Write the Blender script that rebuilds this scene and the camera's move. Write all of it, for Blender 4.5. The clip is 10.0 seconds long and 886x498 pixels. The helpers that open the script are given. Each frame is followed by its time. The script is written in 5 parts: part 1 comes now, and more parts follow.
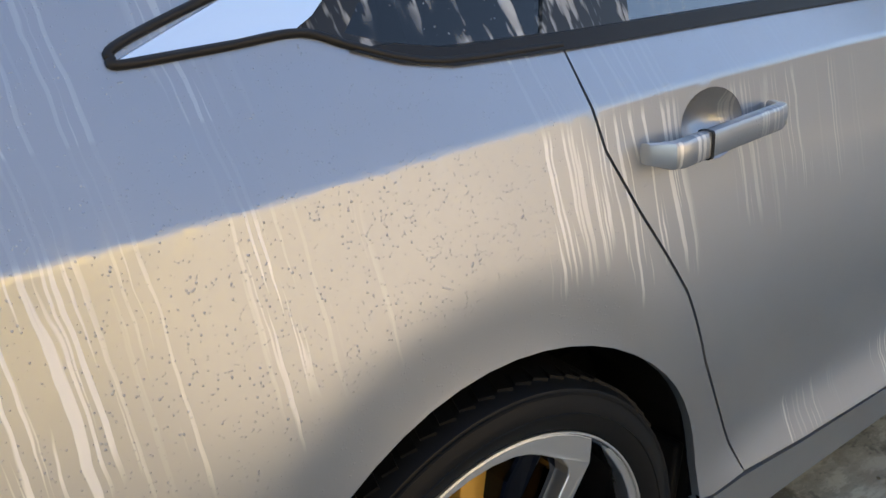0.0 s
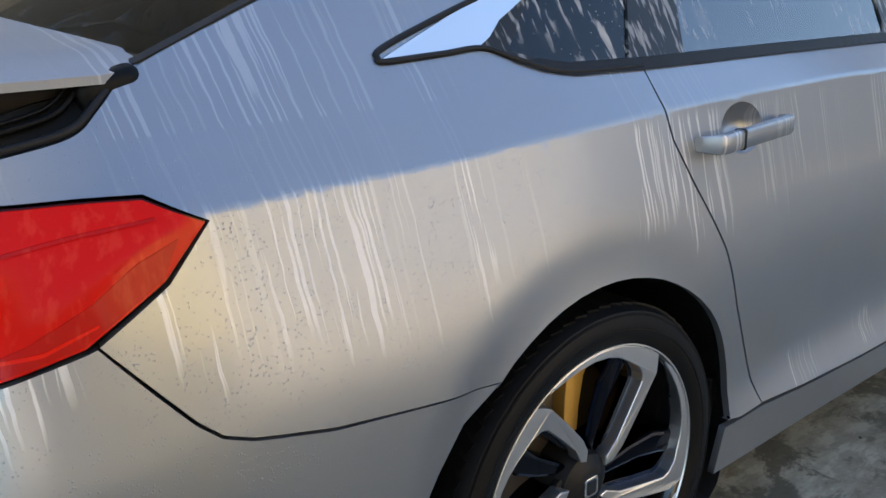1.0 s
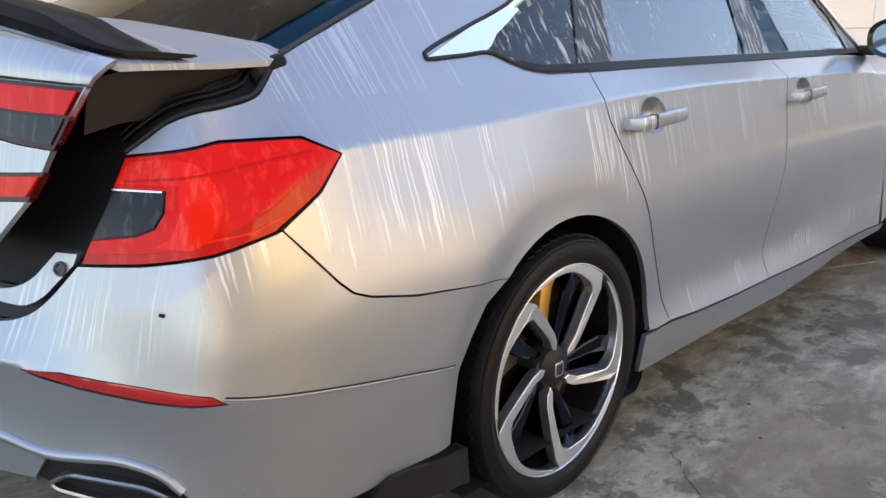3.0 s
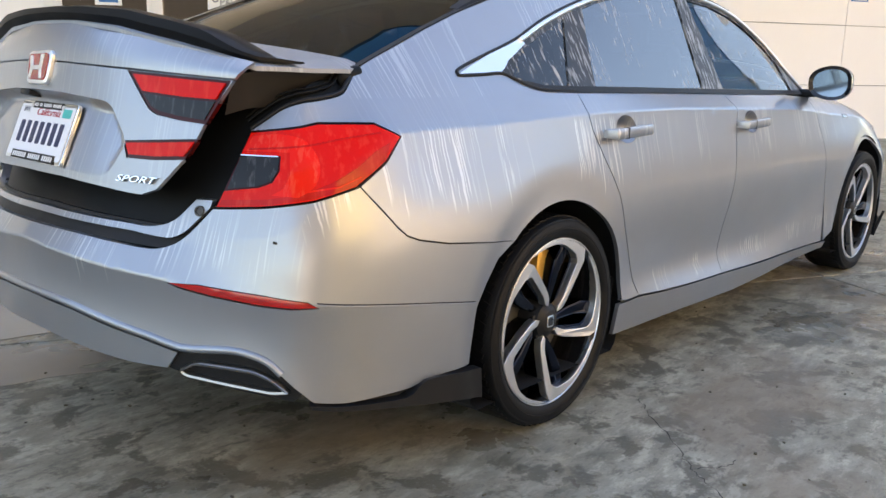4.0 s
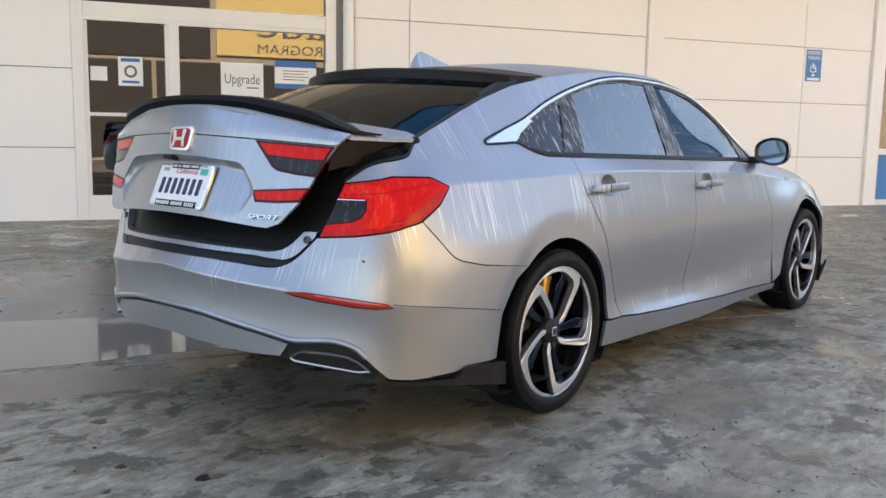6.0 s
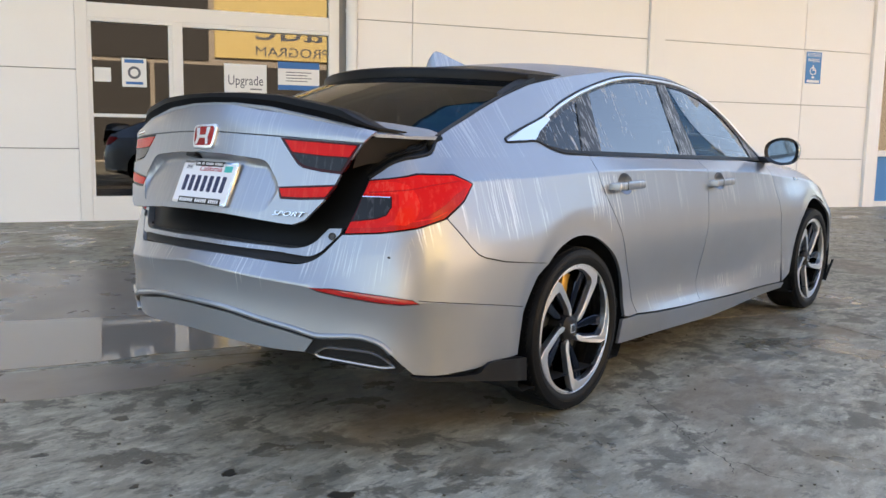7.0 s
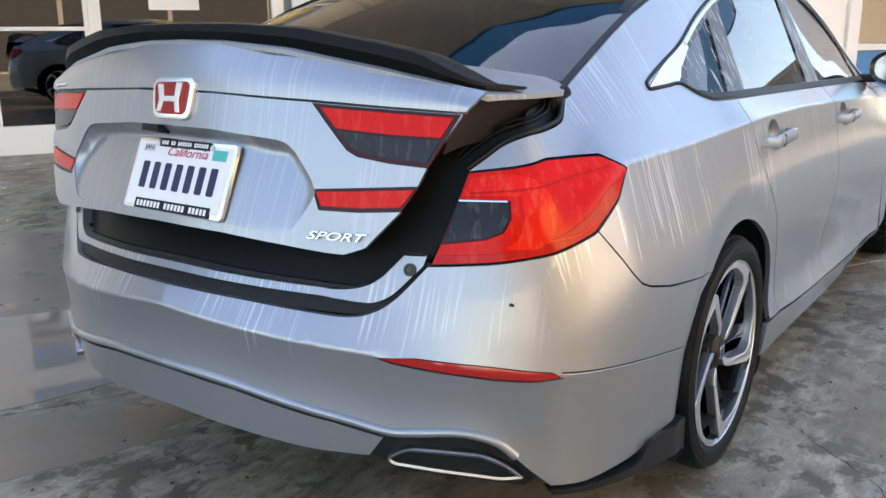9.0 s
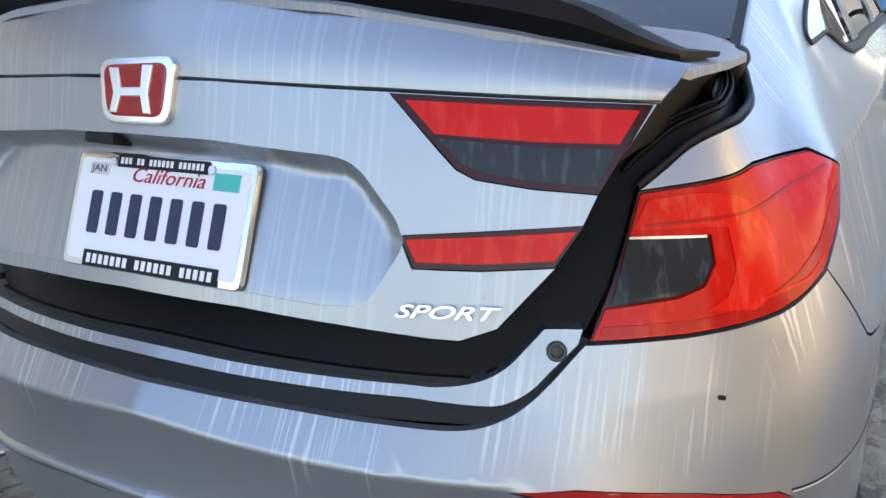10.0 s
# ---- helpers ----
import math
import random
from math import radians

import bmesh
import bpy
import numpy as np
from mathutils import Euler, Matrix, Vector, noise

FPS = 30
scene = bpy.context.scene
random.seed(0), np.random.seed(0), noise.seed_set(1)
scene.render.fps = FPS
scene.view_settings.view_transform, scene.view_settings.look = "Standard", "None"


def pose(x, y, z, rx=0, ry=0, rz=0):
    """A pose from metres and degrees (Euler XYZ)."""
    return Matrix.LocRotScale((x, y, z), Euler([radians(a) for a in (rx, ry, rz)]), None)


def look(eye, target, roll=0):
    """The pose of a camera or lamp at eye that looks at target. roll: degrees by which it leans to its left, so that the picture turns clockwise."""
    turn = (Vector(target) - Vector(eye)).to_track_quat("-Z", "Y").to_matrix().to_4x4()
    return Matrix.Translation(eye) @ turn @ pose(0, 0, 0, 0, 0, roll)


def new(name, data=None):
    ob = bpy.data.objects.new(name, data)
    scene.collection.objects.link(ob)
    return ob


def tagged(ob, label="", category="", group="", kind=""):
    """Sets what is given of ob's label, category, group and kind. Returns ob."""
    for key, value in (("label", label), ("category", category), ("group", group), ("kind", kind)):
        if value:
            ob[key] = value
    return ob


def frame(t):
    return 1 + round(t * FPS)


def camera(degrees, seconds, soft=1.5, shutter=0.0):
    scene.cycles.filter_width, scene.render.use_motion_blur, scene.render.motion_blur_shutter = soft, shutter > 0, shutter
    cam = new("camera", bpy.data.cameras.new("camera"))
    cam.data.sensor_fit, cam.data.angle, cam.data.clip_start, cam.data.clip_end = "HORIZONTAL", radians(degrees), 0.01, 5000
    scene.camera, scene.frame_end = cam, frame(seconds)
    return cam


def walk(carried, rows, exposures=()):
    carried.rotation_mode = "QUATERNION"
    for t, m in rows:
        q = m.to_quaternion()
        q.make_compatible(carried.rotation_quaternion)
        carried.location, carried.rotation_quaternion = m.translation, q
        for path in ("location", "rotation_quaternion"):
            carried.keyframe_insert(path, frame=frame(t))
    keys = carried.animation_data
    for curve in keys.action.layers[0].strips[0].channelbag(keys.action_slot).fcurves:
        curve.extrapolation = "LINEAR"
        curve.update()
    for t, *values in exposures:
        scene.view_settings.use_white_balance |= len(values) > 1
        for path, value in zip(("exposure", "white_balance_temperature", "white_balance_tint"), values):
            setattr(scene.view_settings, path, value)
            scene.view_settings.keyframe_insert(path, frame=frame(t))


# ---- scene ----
cam = camera(54.1, 10.0)
PATH = [
    (0, (-0.532, -1.49, 1.169), (0.577, -0.005, 0.418), -3.3),
    (0.5, (-0.783, -1.601, 1.166), (0.364, -0.112, 0.482), -2.7),
    (1, (-0.975, -1.674, 1.165), (0.228, -0.199, 0.551), -1.8),
    (1.5, (-1.167, -1.702, 1.18), (0.193, -0.351, 0.61), -1.8),
    (2, (-1.349, -1.847, 1.171), (0.023, -0.506, 0.606), -1.7),
    (3.3, (-1.669, -1.98, 1.13), (-0.23, -0.693, 0.61), 0.0),
    (3.5, (-1.782, -2.06, 1.074), (-0.325, -0.784, 0.576), 0.3),
    (4, (-2.067, -2.253, 1.097), (-0.607, -0.956, 0.665), 1.1),
    (4.5, (-2.334, -2.357, 1.076), (-0.836, -1.07, 0.757), 1.5),
    (5, (-2.531, -2.474, 1.095), (-1.021, -1.19, 0.83), 1.0),
    (5.5, (-2.655, -2.631, 1.085), (-1.143, -1.348, 0.825), 1.0),
    (6.8, (-2.912, -2.636, 1.092), (-1.395, -1.362, 0.816), 0.9),
    (7, (-2.862, -2.58, 1.069), (-1.341, -1.307, 0.81), 1.0),
    (7.5, (-2.732, -2.359, 1.074), (-1.214, -1.083, 0.807), 0.9),
    (8, (-2.617, -2.089, 1.102), (-1.064, -0.867, 0.792), 0.3),
    (8.5, (-2.383, -1.767, 1.096), (-0.823, -0.571, 0.727), -0.2),
    (9, (-2.242, -1.514, 1.183), (-0.66, -0.393, 0.697), -0.4),
    (9.5, (-2.116, -1.172, 1.203), (-0.486, -0.142, 0.67), -1.4),
    (10, (-1.883, -0.884, 1.18), (-0.209, 0.028, 0.578), -2.1),
]
walk(cam, [(t, look(eye, target, roll)) for t, eye, target, roll in PATH], [(0, 2.2, 7900, 10), (0.6, 1.94, 7300, 10), (1.0, 1.98, 7150, 9), (2.0, 2.33, 7450, 11), (3.5, 2.62, 8500, 15), (5.0, 2.34, 8150, 14), (7.5, 2.46, 8150, 14), (9, 2.58, 8150, 14), (10, 2.47, 7700, 14)])

# ---- light ----
WALL_TURN = -28.3
WALL_AT = (2.12, 7.062, 0.0)
WD = Vector((math.cos(radians(WALL_TURN)), math.sin(radians(WALL_TURN)), 0))
WN = Vector((math.sin(radians(WALL_TURN)), -math.cos(radians(WALL_TURN)), 0))
SUN_FROM = (-WN - WD * 0.05).normalized()
SUN_HEIGHT = 38.5
world = bpy.data.worlds.new("sky")
scene.world = world
world.use_nodes = True
wn = world.node_tree.nodes
sky = wn.new("ShaderNodeTexSky")
sky.sky_type = "NISHITA"
sky.sun_disc = False
sky.sun_elevation = radians(SUN_HEIGHT)
sky.sun_rotation = math.atan2(SUN_FROM.x, SUN_FROM.y)
sky.air_density, sky.dust_density, sky.ozone_density = 1.0, 0.6, 3.2
world.node_tree.links.new(sky.outputs[0], wn["Background"].inputs["Color"])
wn["Background"].inputs["Strength"].default_value = 0.12
sun = new("sun", bpy.data.lights.new("sun", "SUN"))
sun.data.energy, sun.data.angle, sun.data.color = 4.4, radians(0.6), (1.0, 0.925, 0.83)
sun.matrix_world = look((0, 0, 0), -(SUN_FROM * math.cos(radians(SUN_HEIGHT)) + Vector((0, 0, math.sin(radians(SUN_HEIGHT)))))) @ pose(0, 0, 0)
sun.location = (0, 0, 20)


# ---- materials ----
def material(name, color=(.5, .5, .5), rough=.5, metal=0.0, coat=0.0, emit=None, power=0.0, trans=0.0, ior=1.45, spec=.5):
    m = bpy.data.materials.new(name)
    m.use_nodes = True
    b = m.node_tree.nodes["Principled BSDF"]
    b.inputs["Base Color"].default_value = (*color, 1)
    b.inputs["Roughness"].default_value = rough
    b.inputs["Metallic"].default_value = metal
    b.inputs["Coat Weight"].default_value = coat
    b.inputs["Coat Roughness"].default_value = .03
    b.inputs["Transmission Weight"].default_value = trans
    b.inputs["IOR"].default_value = ior
    b.inputs["Specular IOR Level"].default_value = spec
    if emit:
        b.inputs["Emission Color"].default_value = (*emit, 1)
        b.inputs["Emission Strength"].default_value = power
    return m


class Nodes:
    """Short ways to add nodes to a material."""

    def __init__(self, m):
        self.t, self.b = m.node_tree, m.node_tree.nodes.get("Principled BSDF")
        self.c = self.t.nodes.new("ShaderNodeTexCoord").outputs["Object"]

    def link(self, a, b):
        self.t.links.new(a, b)

    def put(self, a, socket):
        self.link(a, self.b.inputs[socket])

    def scaled(self, scale, turn=(0, 0, 0)):
        n = self.t.nodes.new("ShaderNodeMapping")
        n.inputs["Scale"].default_value = scale
        n.inputs["Rotation"].default_value = turn
        self.link(self.c, n.inputs["Vector"])
        return n.outputs[0]

    def leaned(self, degrees, scale):
        """Object coordinates turned about y, then scaled."""
        n = self.t.nodes.new("ShaderNodeMapping")
        n.inputs["Scale"].default_value = scale
        self.link(self.scaled((1, 1, 1), (0, radians(degrees), 0)), n.inputs["Vector"])
        return n.outputs[0]

    def noise(self, scale, detail=4, rough=.55, vec=None, warp=0.0):
        n = self.t.nodes.new("ShaderNodeTexNoise")
        n.inputs["Scale"].default_value, n.inputs["Detail"].default_value = scale, detail
        n.inputs["Roughness"].default_value, n.inputs["Distortion"].default_value = rough, warp
        self.link(vec or self.c, n.inputs["Vector"])
        return n.outputs["Fac"]

    def cells(self, scale, vec=None, feature="F1"):
        n = self.t.nodes.new("ShaderNodeTexVoronoi")
        n.feature = feature
        n.inputs["Scale"].default_value = scale
        self.link(vec or self.c, n.inputs["Vector"])
        return n.outputs

    def ramp(self, fac, *stops):
        n = self.t.nodes.new("ShaderNodeValToRGB")
        e = n.color_ramp.elements
        while len(e) < len(stops):
            e.new(.5)
        for el, (p, c) in zip(e, stops):
            el.position = p
            el.color = (*c, 1) if isinstance(c, tuple) else (c, c, c, 1)
        self.link(fac, n.inputs[0])
        return n.outputs[0]

    def math(self, op, a, b=0.0):
        n = self.t.nodes.new("ShaderNodeMath")
        n.operation = op
        for i, v in enumerate((a, b)):
            if isinstance(v, (int, float)):
                n.inputs[i].default_value = v
            else:
                self.link(v, n.inputs[i])
        return n.outputs[0]

    def mix(self, fac, a, b, kind="RGBA", blend="MIX"):
        n = self.t.nodes.new("ShaderNodeMix")
        n.data_type = kind
        if kind == "RGBA":
            n.blend_type = blend
            s = n.inputs[6], n.inputs[7]
        else:
            s = n.inputs[2], n.inputs[3]
        for v, k in ((fac, n.inputs[0]), (a, s[0]), (b, s[1])):
            if isinstance(v, (int, float)):
                k.default_value = (v, v, v, 1) if k.type == "RGBA" else v
            elif isinstance(v, tuple):
                k.default_value = (*v, 1)
            else:
                self.link(v, k)
        return n.outputs[2 if kind == "RGBA" else 0]

    def bump(self, height, strength=.3, distance=.01, coat=False):
        n = self.t.nodes.new("ShaderNodeBump")
        n.inputs["Strength"].default_value, n.inputs["Distance"].default_value = strength, distance
        self.link(height, n.inputs["Height"])
        self.put(n.outputs[0], "Coat Normal" if coat else "Normal")
        return n.outputs[0]

    def xyz(self):
        n = self.t.nodes.new("ShaderNodeSeparateXYZ")
        self.link(self.c, n.inputs[0])
        return n.outputs

    def random(self):
        return self.t.nodes.new("ShaderNodeObjectInfo").outputs["Random"]


def silver_paint(name="silver_paint", wet=0.0):
    """Silver metallic paint under clear coat, wet: beads of water and sheets that run down in streaks, their shine put
    into the colour.
    """
    m = material(name, (.56, .565, .575), .30, .70, 1.0)
    k = Nodes(m)
    # run-off streaks: tall narrow tracks of clean water, side by side round the body and leaning forward as they fall
    geo = k.t.nodes.new("ShaderNodeNewGeometry").outputs["Normal"]
    sep = k.t.nodes.new("ShaderNodeSeparateXYZ")
    k.link(geo, sep.inputs[0])
    tail = k.ramp(k.math("ADD", .5, k.math("SUBTRACT", k.math("ABSOLUTE", sep.outputs[0]), k.math("ABSOLUTE", sep.outputs[1]))), (.46, 0.0), (.54, 1.0))
    z = k.xyz()[2]
    sway = k.math("MULTIPLY", k.noise(14, 2, .5), .012)
    flank_run = k.math("ADD", k.math("ADD", k.xyz()[0], k.math("MULTIPLY", z, .03)), sway)
    run = k.mix(k.math("GREATER_THAN", tail, .5), flank_run, k.math("ABSOLUTE", k.xyz()[1]), "FLOAT")
    both_ways = k.t.nodes.new("ShaderNodeCombineXYZ")
    k.link(run, both_ways.inputs[0])
    k.link(k.math("MULTIPLY", z, .02), both_ways.inputs[2])
    lines = both_ways.outputs[0]
    track = k.noise(150, 1.5, .5, lines)
    patch = k.noise(6, 2, .55, lines)
    streak = k.math("MULTIPLY", k.ramp(track, (.545, 0.0), (.580, 1.0)), k.ramp(patch, (.47, 0.0), (.53, 1.0)))
    long = k.noise(34, 1, .5, lines)
    # on the flank they start at the shoulder crease, on the tail at the lid's shut line and the bumper's top edge
    flank_z = k.math("ADD", z, k.math("MULTIPLY", long, .20))
    flank_m = k.math("MULTIPLY", k.ramp(flank_z, (.835, 0.0), (.87, 1.0)), k.ramp(z, (.915, 1.0), (.930, .08), (1.08, .08), (1.16, .14), (1.22, .40)))
    flank_m = k.math("MULTIPLY", flank_m, k.ramp(k.xyz()[0], (.34, 1.0), (.42, .38)))
    # band above the sill: its bright reflection is painted in as streaks too
    hollow = k.math("MULTIPLY", k.ramp(z, (.31, 0.0), (.325, .9), (.375, .9), (.40, 0.0)), k.math("GREATER_THAN", k.xyz()[0], .60))
    tail_z = k.math("ADD", z, k.math("MULTIPLY", long, .22))
    tail_m = k.math("MAXIMUM", k.ramp(tail_z, (1.03, 0.0), (1.10, 1.0)), k.math("MULTIPLY", k.ramp(tail_z, (.70, 0.0), (.74, .6)), k.ramp(z, (.70, 1.0), (.74, .25))))
    tail_m = k.math("MULTIPLY", tail_m, k.ramp(z, (1.068, 1.0), (1.078, .25)))
    streak = k.math("MULTIPLY", streak, k.mix(tail, k.math("MAXIMUM", flank_m, hollow), tail_m, "FLOAT"))
    # beads
    cell = k.cells(200)
    size = k.math("SUBTRACT", .46, k.math("MULTIPLY", k.noise(45, 3, .6, k.scaled((1, 1, .7))), .56))
    bead = k.math("POWER", k.math("MAXIMUM", k.math("SUBTRACT", size, cell["Distance"]), 0.0), .6)
    bead = k.math("MULTIPLY", k.math("MULTIPLY", bead, k.math("SUBTRACT", 1.0, streak)), k.math("SUBTRACT", 1.0, k.math("MULTIPLY", tail, .75)))
    # paler base colour in the streaks stands in for the bright reflections they show
    k.put(k.mix(streak, k.mix(k.noise(5, 3), (.298, .318, .350), (.338, .358, .390)), (.62, .63, .65)), "Base Color")
    k.put(k.mix(streak, .80, .55, "FLOAT"), "Metallic")
    k.put(k.math("ADD", k.math("MULTIPLY", streak, .14), k.math("ADD", .35 + wet, k.math("MULTIPLY", k.noise(7, 3), .10))), "Roughness")
    k.put(k.mix(streak, k.mix(k.noise(11, 3), .10 + wet, .18 + wet, "FLOAT"), .02 + wet, "FLOAT"), "Coat Roughness")
    lumps = k.math("ADD", bead, k.math("MULTIPLY", k.noise(4, 2), .02))
    n = k.bump(lumps, .90, .0020, True)
    k.put(n, "Normal")
    return m


PAINT = silver_paint()
BEADED = silver_paint("beaded_silver_paint", .26)
REFLECTOR = material("red_reflector", (.40, .010, .008), .12, 0, .6)
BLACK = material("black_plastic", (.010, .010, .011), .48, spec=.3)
# near-black: the shade in hollows and openings is put into the colour
VOID = material("painted_inside_shade", (.004, .004, .005), .8)
GLOSSBLACK = material("gloss_black", (.008, .008, .009), .12, 0, .6)
RUBBER = material("tyre_rubber", (.006, .006, .0065), .50, spec=.22)
CHROME = material("chrome", (.82, .83, .84), .10, 1.0)
MACHINED = material("machined_alloy", (.74, .74, .75), .36, 1.0)
DARKCHROME = material("dark_chrome", (.36, .34, .32), .34, 1.0)
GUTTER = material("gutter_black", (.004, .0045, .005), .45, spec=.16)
BORDER = material("dark_red_lamp_edge", (.045, .004, .004), .14, 0, .15, spec=.2)


def lens(name, deep, light, gloss=.16):
    """A moulded lamp lens with runs of water and fine upright ribs behind it."""
    m = material(name, deep, .18, 0, gloss, spec=.15)
    k = Nodes(m)
    runs = k.ramp(k.noise(60, 3, .6, k.scaled((1, 1, .05))), (.52, 0.0), (.64, .75))
    soft = k.noise(9, 3, .6)
    k.put(k.mix(runs, k.mix(soft, deep, tuple(c * 1.25 for c in deep)), light), "Base Color")
    drops = k.cells(150)["Distance"]
    k.bump(k.math("ADD", k.math("MULTIPLY", k.noise(30, 2, .5, k.scaled((1, 1, .05))), .5), k.math("MAXIMUM", k.math("SUBTRACT", .2, drops), 0.0)), .35, .003, True)
    return m


RED = lens("red_lamp_lens", (.56, .005, .002), (.70, .028, .014), .12)
DEEPRED = lens("deep_red_lens", (.42, .005, .003), (.56, .025, .014), .2)
INNER = lens("red_inner_lens", (.68, .009, .003), (.80, .06, .03), .16)
SMOKE = lens("smoked_lens", (.016, .018, .020), (.060, .064, .068), .25)
SATIN = material("satin_chrome", (.84, .85, .86), .34, 1.0)


# ---- building helpers ----
from mathutils.geometry import delaunay_2d_cdt


def mesh_object(name, verts, faces, mat, parent=None, label="", smooth=True):
    me = bpy.data.meshes.new(name)
    me.from_pydata([tuple(map(float, v)) for v in verts], [], [tuple(int(i) for i in f) for f in faces])
    me.materials.append(mat)
    if smooth:
        me.shade_smooth()
    ob = new(name, me)
    if parent:
        ob.parent = parent
    if label:
        ob["label"] = label
    return ob


def part(name, bm, mat, parent=None, label="", smooth=False):
    me = bpy.data.meshes.new(name)
    bmesh.ops.recalc_face_normals(bm, faces=bm.faces)
    bm.to_mesh(me)
    bm.free()
    me.materials.append(mat)
    if smooth:
        me.shade_smooth()
        me.set_sharp_from_angle(angle=radians(38))
    ob = new(name, me)
    if parent:
        ob.parent = parent
    if label:
        ob["label"] = label
    return ob


def box(bm, size, m=Matrix(), bevel=0.0, seg=2):
    g = bmesh.ops.create_cube(bm, size=1.0, matrix=m @ Matrix.Diagonal((*size, 1)))
    if bevel:
        es = list({e for v in g["verts"] for e in v.link_edges})
        bmesh.ops.bevel(bm, geom=es, offset=bevel, segments=seg, affect="EDGES", profile=.5)
    return bm


def slab(size, m=Matrix(), bevel=0.0, seg=2):
    return box(bmesh.new(), size, m, bevel, seg)


def lathe(profile, n=64, axis="y"):
    """A body of revolution round the y axis: profile of (y, radius)."""
    bm = bmesh.new()
    rings = []
    for y, r in profile:
        rings.append([bm.verts.new((r * math.cos(a), y, r * math.sin(a))) for a in np.linspace(0, 2 * math.pi, n, endpoint=False)])
    for a, b in zip(rings, rings[1:]):
        for i in range(n):
            bm.faces.new((a[i], a[(i + 1) % n], b[(i + 1) % n], b[i]))
    return bm


def prism(points, lo, hi, place, bevel=0.0):
    """A plate: outline points (a, b) between depths lo and hi, set down by place(a, b, depth)."""
    bm = bmesh.new()
    a = [bm.verts.new(place(p[0], p[1], lo)) for p in points]
    b = [bm.verts.new(place(p[0], p[1], hi)) for p in points]
    bm.faces.new(a)
    bm.faces.new(b[::-1])
    n = len(points)
    for i in range(n):
        bm.faces.new((a[i], b[i], b[(i + 1) % n], a[(i + 1) % n]))
    if bevel:
        bmesh.ops.recalc_face_normals(bm, faces=bm.faces)
        bmesh.ops.bevel(bm, geom=[e for e in bm.edges if e.verts[0] in b and e.verts[1] in b], offset=bevel, segments=2, affect="EDGES", profile=.5)
    return bm


def inside(poly, pts):
    x, y = pts[:, 0], pts[:, 1]
    p = np.asarray(poly)
    out = np.zeros(len(pts), bool)
    for (x1, y1), (x2, y2) in zip(p, np.roll(p, -1, 0)):
        hit = (y1 > y) != (y2 > y)
        with np.errstate(divide="ignore", invalid="ignore"):
            out ^= hit & (x < (x2 - x1) * (y - y1) / (y2 - y1) + x1)
    return out


def dense(poly, step):
    out = []
    for a, b in zip(poly, list(poly[1:]) + [poly[0]]):
        n = max(1, int(math.hypot(b[0] - a[0], b[1] - a[1]) / step + .5))
        out += [(a[0] + (b[0] - a[0]) * i / n, a[1] + (b[1] - a[1]) * i / n) for i in range(n)]
    return out


def rounded(poly, r, n=4):
    """The polygon with its corners rounded off at radius about r."""
    out = []
    for i, p in enumerate(poly):
        p, a, b = Vector(p), Vector(poly[i - 1]), Vector(poly[(i + 1) % len(poly)])
        ka, kb = min(r, (a - p).length * .45), min(r, (b - p).length * .45)
        s, e = p + (a - p).normalized() * ka, p + (b - p).normalized() * kb
        for t in np.linspace(0, 1, n):
            q = s * (1 - t) ** 2 + p * 2 * t * (1 - t) + e * t * t
            out.append((q.x, q.y))
    return out


def shrunk(poly, d):
    """The polygon with its edge moved inwards by d."""
    p = np.array(poly)
    area = np.sum(p[:, 0] * np.roll(p[:, 1], -1) - np.roll(p[:, 0], -1) * p[:, 1])
    t = np.roll(p, -1, 0) - p
    t /= np.maximum(np.linalg.norm(t, axis=1), 1e-9)[:, None]
    nrm = np.stack([-t[:, 1], t[:, 0]], 1) * np.sign(area)
    m = nrm + np.roll(nrm, 1, 0)
    m /= np.maximum(np.linalg.norm(m, axis=1), .5)[:, None]
    return [tuple(q) for q in p + m * d]


